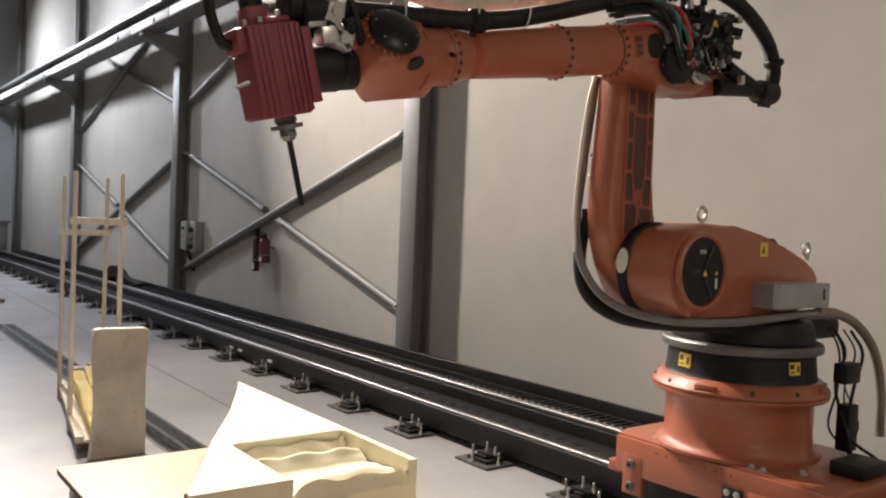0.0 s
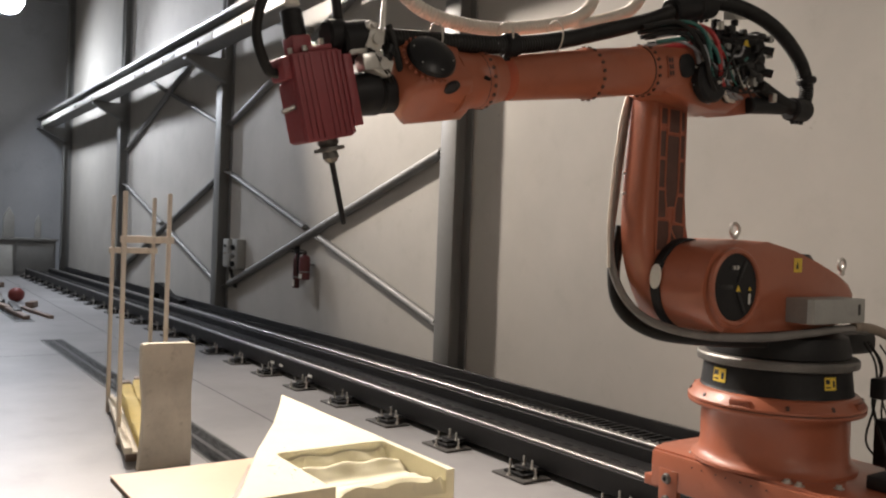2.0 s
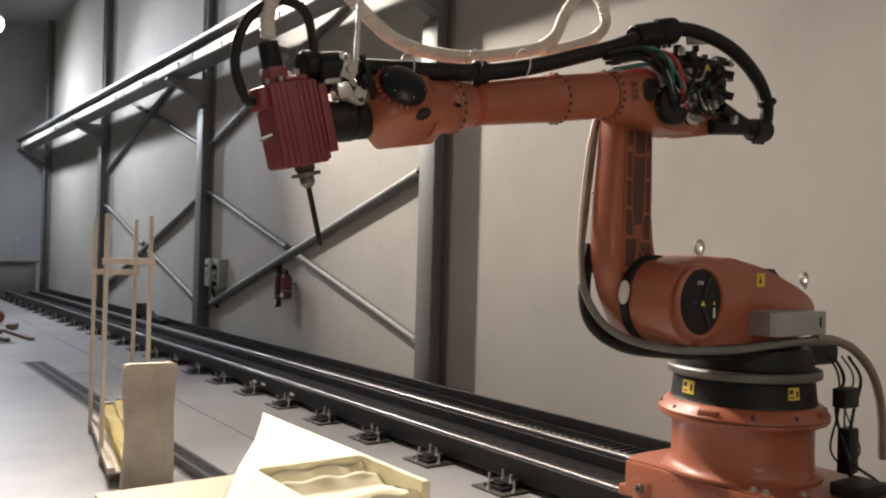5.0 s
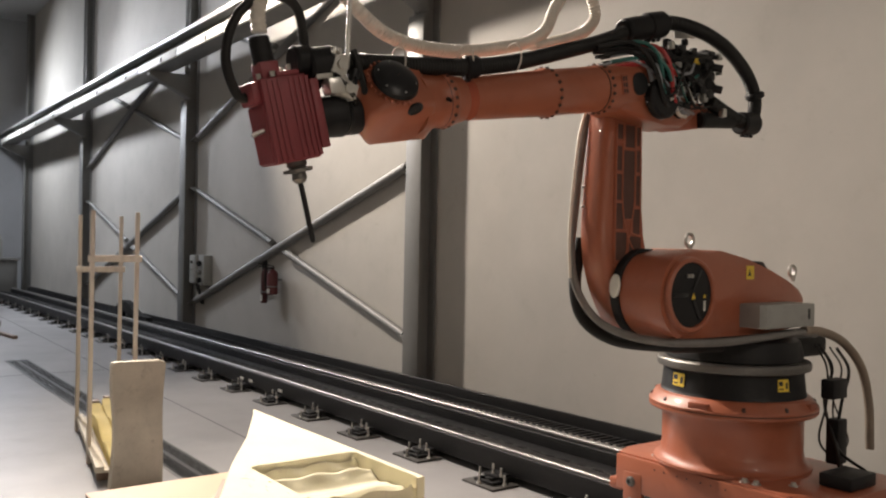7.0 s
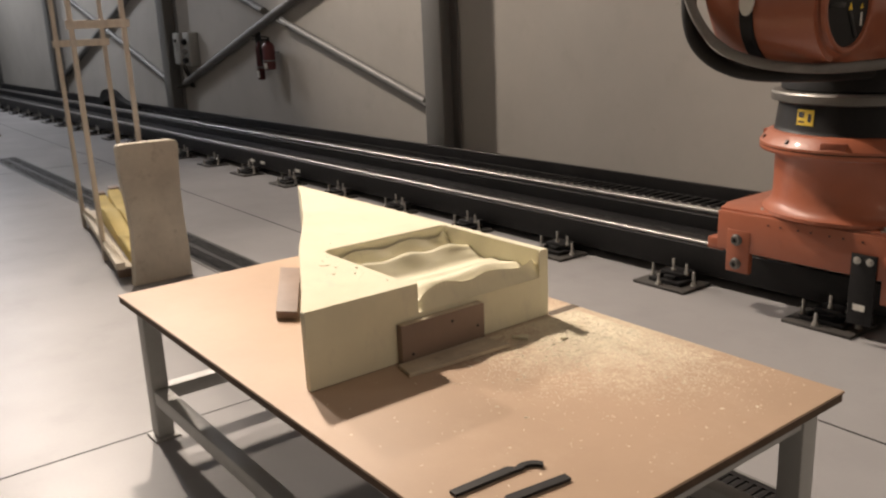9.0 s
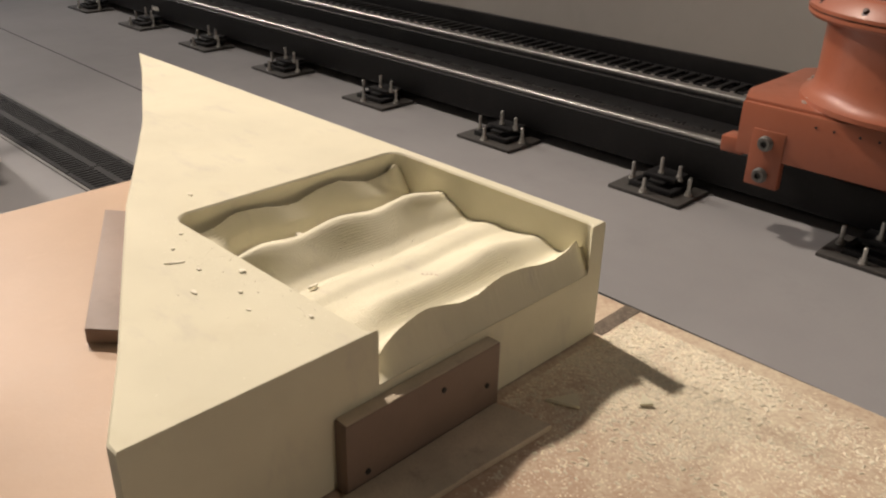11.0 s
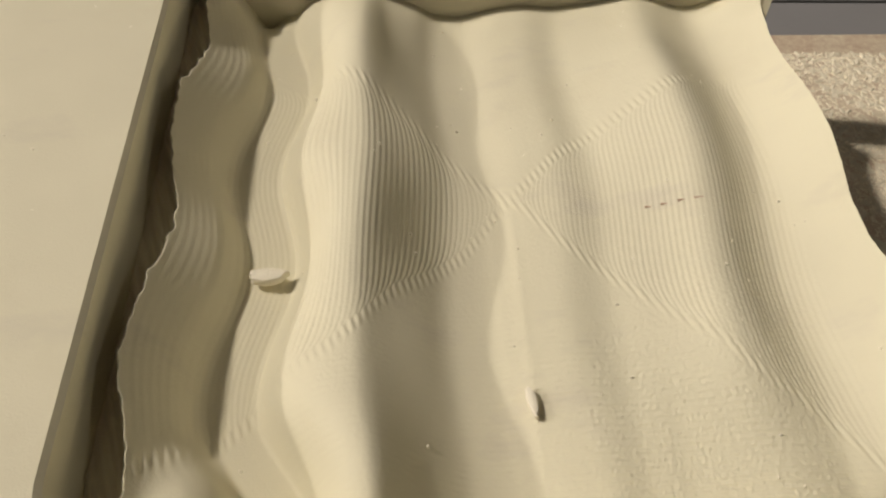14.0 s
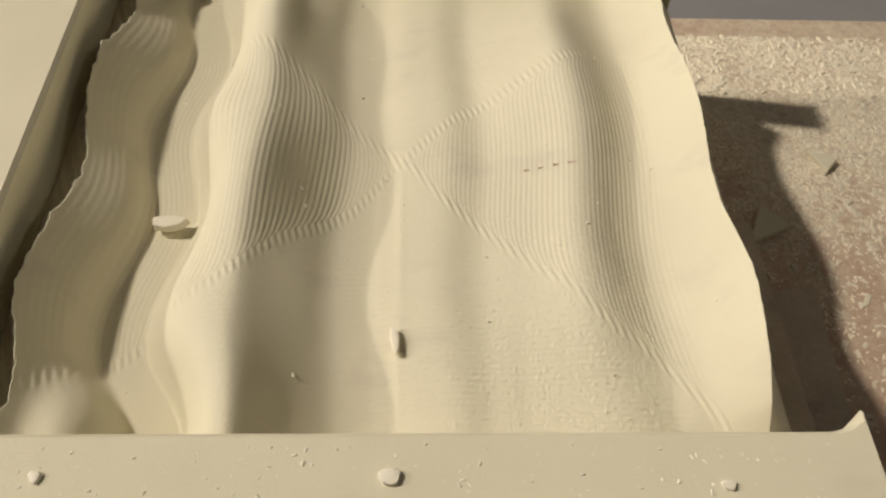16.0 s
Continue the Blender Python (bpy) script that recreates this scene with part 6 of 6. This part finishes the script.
# dark bench with pale foam pieces at the far end wall
bench = thing("storage_bench", "dark steel storage bench along the far end wall", "bench", at=(-22.7, 2.0, 0))
bm = bm_new()
add_box(bm, (-23.3, -0.6, 0.0), (-22.32, 3.85, 0.86), 0.01)
part("body", bm, STEEL_PAINT, bench)
bm = bm_new()
add_box(bm, (-23.35, -0.65, 0.86), (-22.26, 3.9, 0.92), 0.008)
part("top", bm, STEEL_PAINT, bench)
for k in range(5):
    bm = bm_new()
    add_box(bm, (-22.32, -0.52 + k * 0.87, 0.10), (-22.295, 0.30 + k * 0.87, 0.80), 0.006)
    part("door", bm, STEEL_PAINT, bench)
for y, w, z1, turn in ((2.80, 0.13, 1.66, 8), (3.48, 0.08, 1.50, -6), (1.75, 0.16, 1.25, 4)):
    bm = bm_new()
    add_prism(bm, [(-w, 0), (w, 0), (w * 0.95, (z1 - 0.92) * 0.7), (0, z1 - 0.92), (-w * 0.8, (z1 - 0.92) * 0.75)], 0.12, pose(-22.7, y, 0.92, 90, 0, 90 + turn), 0.01)
    whole("foam_upright", bm, GREY_BOX, "tall greyish foam piece standing on the dark bench", "foam piece", "foam pieces on the bench")
bm = bm_new()
add_box(bm, (0, -0.14, 0), (0.03, 0.14, 0.76), 0.004, m=pose(-22.08, 2.72, 0.0, 0, -14, 0))
whole("foam_sheet", bm, GREY_BOX, "greyish foam sheet leaning on the dark bench", "foam sheet")


# ---- drain channel, floor joints, and the small pieces of the rail ----
drain = thing("floor_drain", "floor drain with dark slotted steel grates over a black sheet for the pit's shade", "drain", kind="structure", at=(-4, 1.7, 0))
DY0, DY1, DX0 = 1.592, 1.812, -9.87
DRAINS = ((DX0, 4.0, 27), (-17.1, -11.83, 10))       # from x, to x, grates
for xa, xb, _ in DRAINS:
    # Black sheet on the floor stands in for the shade of a pit.
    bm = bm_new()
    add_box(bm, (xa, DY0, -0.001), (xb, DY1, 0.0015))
    part("pit_shade_sheet", bm, FLAT_BLACK, drain)
    for y in (DY0 - 0.012, DY1):
        bm = bm_new()
        add_box(bm, (xa - 0.012, y, -0.001), (xb, y + 0.012, 0.006), 0.001)
        part("channel_edge", bm, STEEL_PAINT, drain)


def grate_mesh():
    bm = bm_new()
    L, W = 0.494, DY1 - DY0 - 0.008
    for a, b in ((0.0, 0.016), (W / 2 - 0.013, W / 2 + 0.013), (W - 0.016, W)):
        add_box(bm, (0, a, 0), (L, b, 0.0045))
    for i in range(21):
        x = i * (L - 0.012) / 20
        add_box(bm, (x, 0.016, 0.0), (x + 0.012, W / 2 - 0.013, 0.004))
        add_box(bm, (x, W / 2 + 0.013, 0.0), (x + 0.012, W - 0.016, 0.004))
    return mesh_of("grate", bm, BLACK)


gm = grate_mesh()
for xa, _, count in DRAINS:
    for k in range(count):
        g = new("grate", gm)
        g.location = (xa + 0.005 + 0.5 * k, DY0 + 0.004, 0.0015)
        g.parent = drain
        g.matrix_parent_inverse = base_of(drain).inverted()
for lo, hi in (((-2.545, Y0, -0.001), (-2.539, 1.57, 0.0012)), ((-8.72, Y0, -0.001), (-8.713, 2.37, 0.0012)), ((3.6, Y0, -0.001), (3.606, 2.37, 0.0012))):
    bm = bm_new()
    add_box(bm, lo, hi)
    part("floor_joint", bm, FLAT_BLACK, floor)

bm = bm_new()
add_prism(bm, [(X0, 2.628), (X1, 2.089), (X1, 2.096), (X0, 2.635)], 0.0022, pose(0, 0, -0.001))
part("floor_joint", bm, FLAT_BLACK, floor)

# levelling feet: plate, shoe, clamp, studs
FX0, FSTEP = -2.357, 0.745


def shared(name, bm, mt):
    return mesh_of(name, bm, mt, 35)


bm = bm_new()
add_box(bm, (-0.14, -0.10, 0.0), (0.14, 0.10, 0.013), 0.002)
m_plate = shared("foot_plate", bm, FOOT)
bm = bm_new()
add_box(bm, (-0.085, -0.055, 0.013), (0.085, -0.035, 0.032), 0.002)
add_box(bm, (-0.085, -0.035, 0.013), (-0.065, 0.06, 0.032), 0.002)
add_box(bm, (0.065, -0.035, 0.013), (0.085, 0.06, 0.032), 0.002)
add_box(bm, (-0.062, 0.0, 0.04), (0.062, 0.10, 0.056), 0.002)
add_box(bm, (-0.03, -0.02, 0.03), (0.03, 0.08, 0.041), 0.002)
m_shoe = shared("foot_shoe", bm, BLACK)


def stud_mesh(h):
    bm = bm_new()
    add_lathe(bm, [(0.015, 0.0), (0.015, 0.003), (0.0135, 0.004)], None, 16)
    add_prism(bm, hexa(0.0115), 0.012, pose(0, 0, 0.003), 0.001)
    add_cyl(bm, (0, 0, 0.0), (0, 0, h), 0.0065, seg=10, chamfer=0.001)
    return shared("stud", bm, ZINC)


m_stud, m_stud2 = stud_mesh(0.062), stud_mesh(0.05)
for k in range(-4, 27):
    x = FX0 - FSTEP * k
    if x > 2.6:
        continue
    foot = new("levelling_foot", m_plate)
    foot.location = (x, 3.037, 0.0)
    foot.parent = rail
    for nm, me_, off in (("shoe", m_shoe, (0, 0, 0)), ("stud", m_stud, (-0.112, 0.012, 0.013)), ("stud", m_stud, (0.112, 0.012, 0.013)), ("stud", m_stud2, (-0.012, -0.075, 0.013)), ("stud", m_stud, (-0.012, 0.03, 0.05)), ("stud", m_stud2, (0.06, 0.03, 0.05))):
        if x < -14 and nm == "stud" and off[1] < 0:
            continue
        c = new(nm, me_)
        c.location = off
        c.parent = foot
# white tags on the front beam
for x in (-6.70, -6.08, -6.9):
    bm = bm_new()
    add_box(bm, (x - 0.04, 3.1275, 0.085), (x + 0.04, 3.1305, 0.108))
    part("tag", bm, WHITE_LABEL, rail)
# black end-stop bracket bolted to the carriage skirt
bm = bm_new()
add_box(bm, (-1.490, 2.925, 0.07), (-1.397, 2.936, 0.335), 0.003)
part("stop_bracket", bm, BLACK, carriage)
for x in (-1.467, -1.421):
    bolt_at((x, 2.925, 0.312), (0, -1, 0), 0.008, 0.008, carriage)
bm = bm_new()
add_box(bm, (-1.468, 2.9232, 0.125), (-1.425, 2.9255, 0.148))
part("tag", bm, WHITE_LABEL, carriage)


def row_of(name, n, x0, dx, maker):
    """Alike small pieces in a long row, joined."""
    src = bm_new()
    maker(src)
    src.verts.ensure_lookup_table()
    v0 = np.array([v.co[:] for v in src.verts])
    f0 = [[v.index for v in f.verts] for f in src.faces]
    src.free()
    co, fc = [], []
    for i in range(n):
        fc += [[k + len(v0) * i for k in f] for f in f0]
        co.append(v0 + [x0 + dx * i, 0, 0])
    me_ = bpy.data.meshes.new(name)
    me_.from_pydata(np.concatenate(co).tolist(), [], fc)
    return me_


def rail_row(name, n, x0, dx, maker, mt):
    me_ = row_of(name, n, x0, dx, maker)
    me_.materials.append(mt)
    ob = new(name, me_)
    ob.parent = rail
    return tagged(ob, kind="stuff")


def front_bolts(b):
    add_prism(b, hexa(0.009), 0.014, pose(0, 3.215, 0.1785))


def rear_bolts(b):
    add_prism(b, hexa(0.010), 0.022, pose(0, 3.745, 0.1785))
    add_box(b, (-0.004, 3.735, 0.178), (0.004, 3.757, 0.188))


def teeth(b):
    add_box(b, (-0.005, 3.292, 0.155), (0.005, 3.322, 0.164))


def pan_holes(b):
    add_box(b, (-0.03, 3.50, 0.1005), (0.03, 3.53, 0.104))


def chain_link(b):
    add_box(b, (-0.030, 3.815, 0.095), (0.026, 3.832, 0.185), 0.004)
    add_box(b, (-0.030, 3.965, 0.095), (0.026, 3.982, 0.185), 0.004)
    add_box(b, (-0.010, 3.832, 0.175), (0.012, 3.965, 0.185), 0.002)
    add_box(b, (-0.010, 3.832, 0.095), (0.012, 3.965, 0.103), 0.002)


rail_row("rail_bolts", 228, RX0 + 0.05, 0.11, front_bolts, ZINC)
rail_row("rail_bolts", 405, RX0 + 0.05, 0.062, rear_bolts, ZINC)
rail_row("rack_teeth", 1070, RX0 + 0.02, 0.0235, teeth, BLACK_GLOSS)
rail_row("pan_plate", 193, RX0 + 0.05, 0.13, pan_holes, BLACK)
rail_row("cable_chain", 160, -12.2, 0.062, chain_link, BLACK)
bm = bm_new()
pts = [(-12.15, 3.9, 0.15), (-12.5, 3.9, 0.165), (-12.85, 3.9, 0.22), (-13.1, 3.9, 0.30), (-13.35, 3.9, 0.34), (-13.6, 3.9, 0.30), (-13.7, 3.9, 0.20), (-13.6, 3.9, 0.12)]
line = curve_points(pts, 6)
for a, b in zip(line, line[1:]):
    m, n_ = axes_to(a, b)
    add_box(bm, (-0.05, -0.085, 0.0), (0.05, 0.085, n_ * 0.9), 0.0, m=m)
part("cable_chain_bend", bm, BLACK, rail)
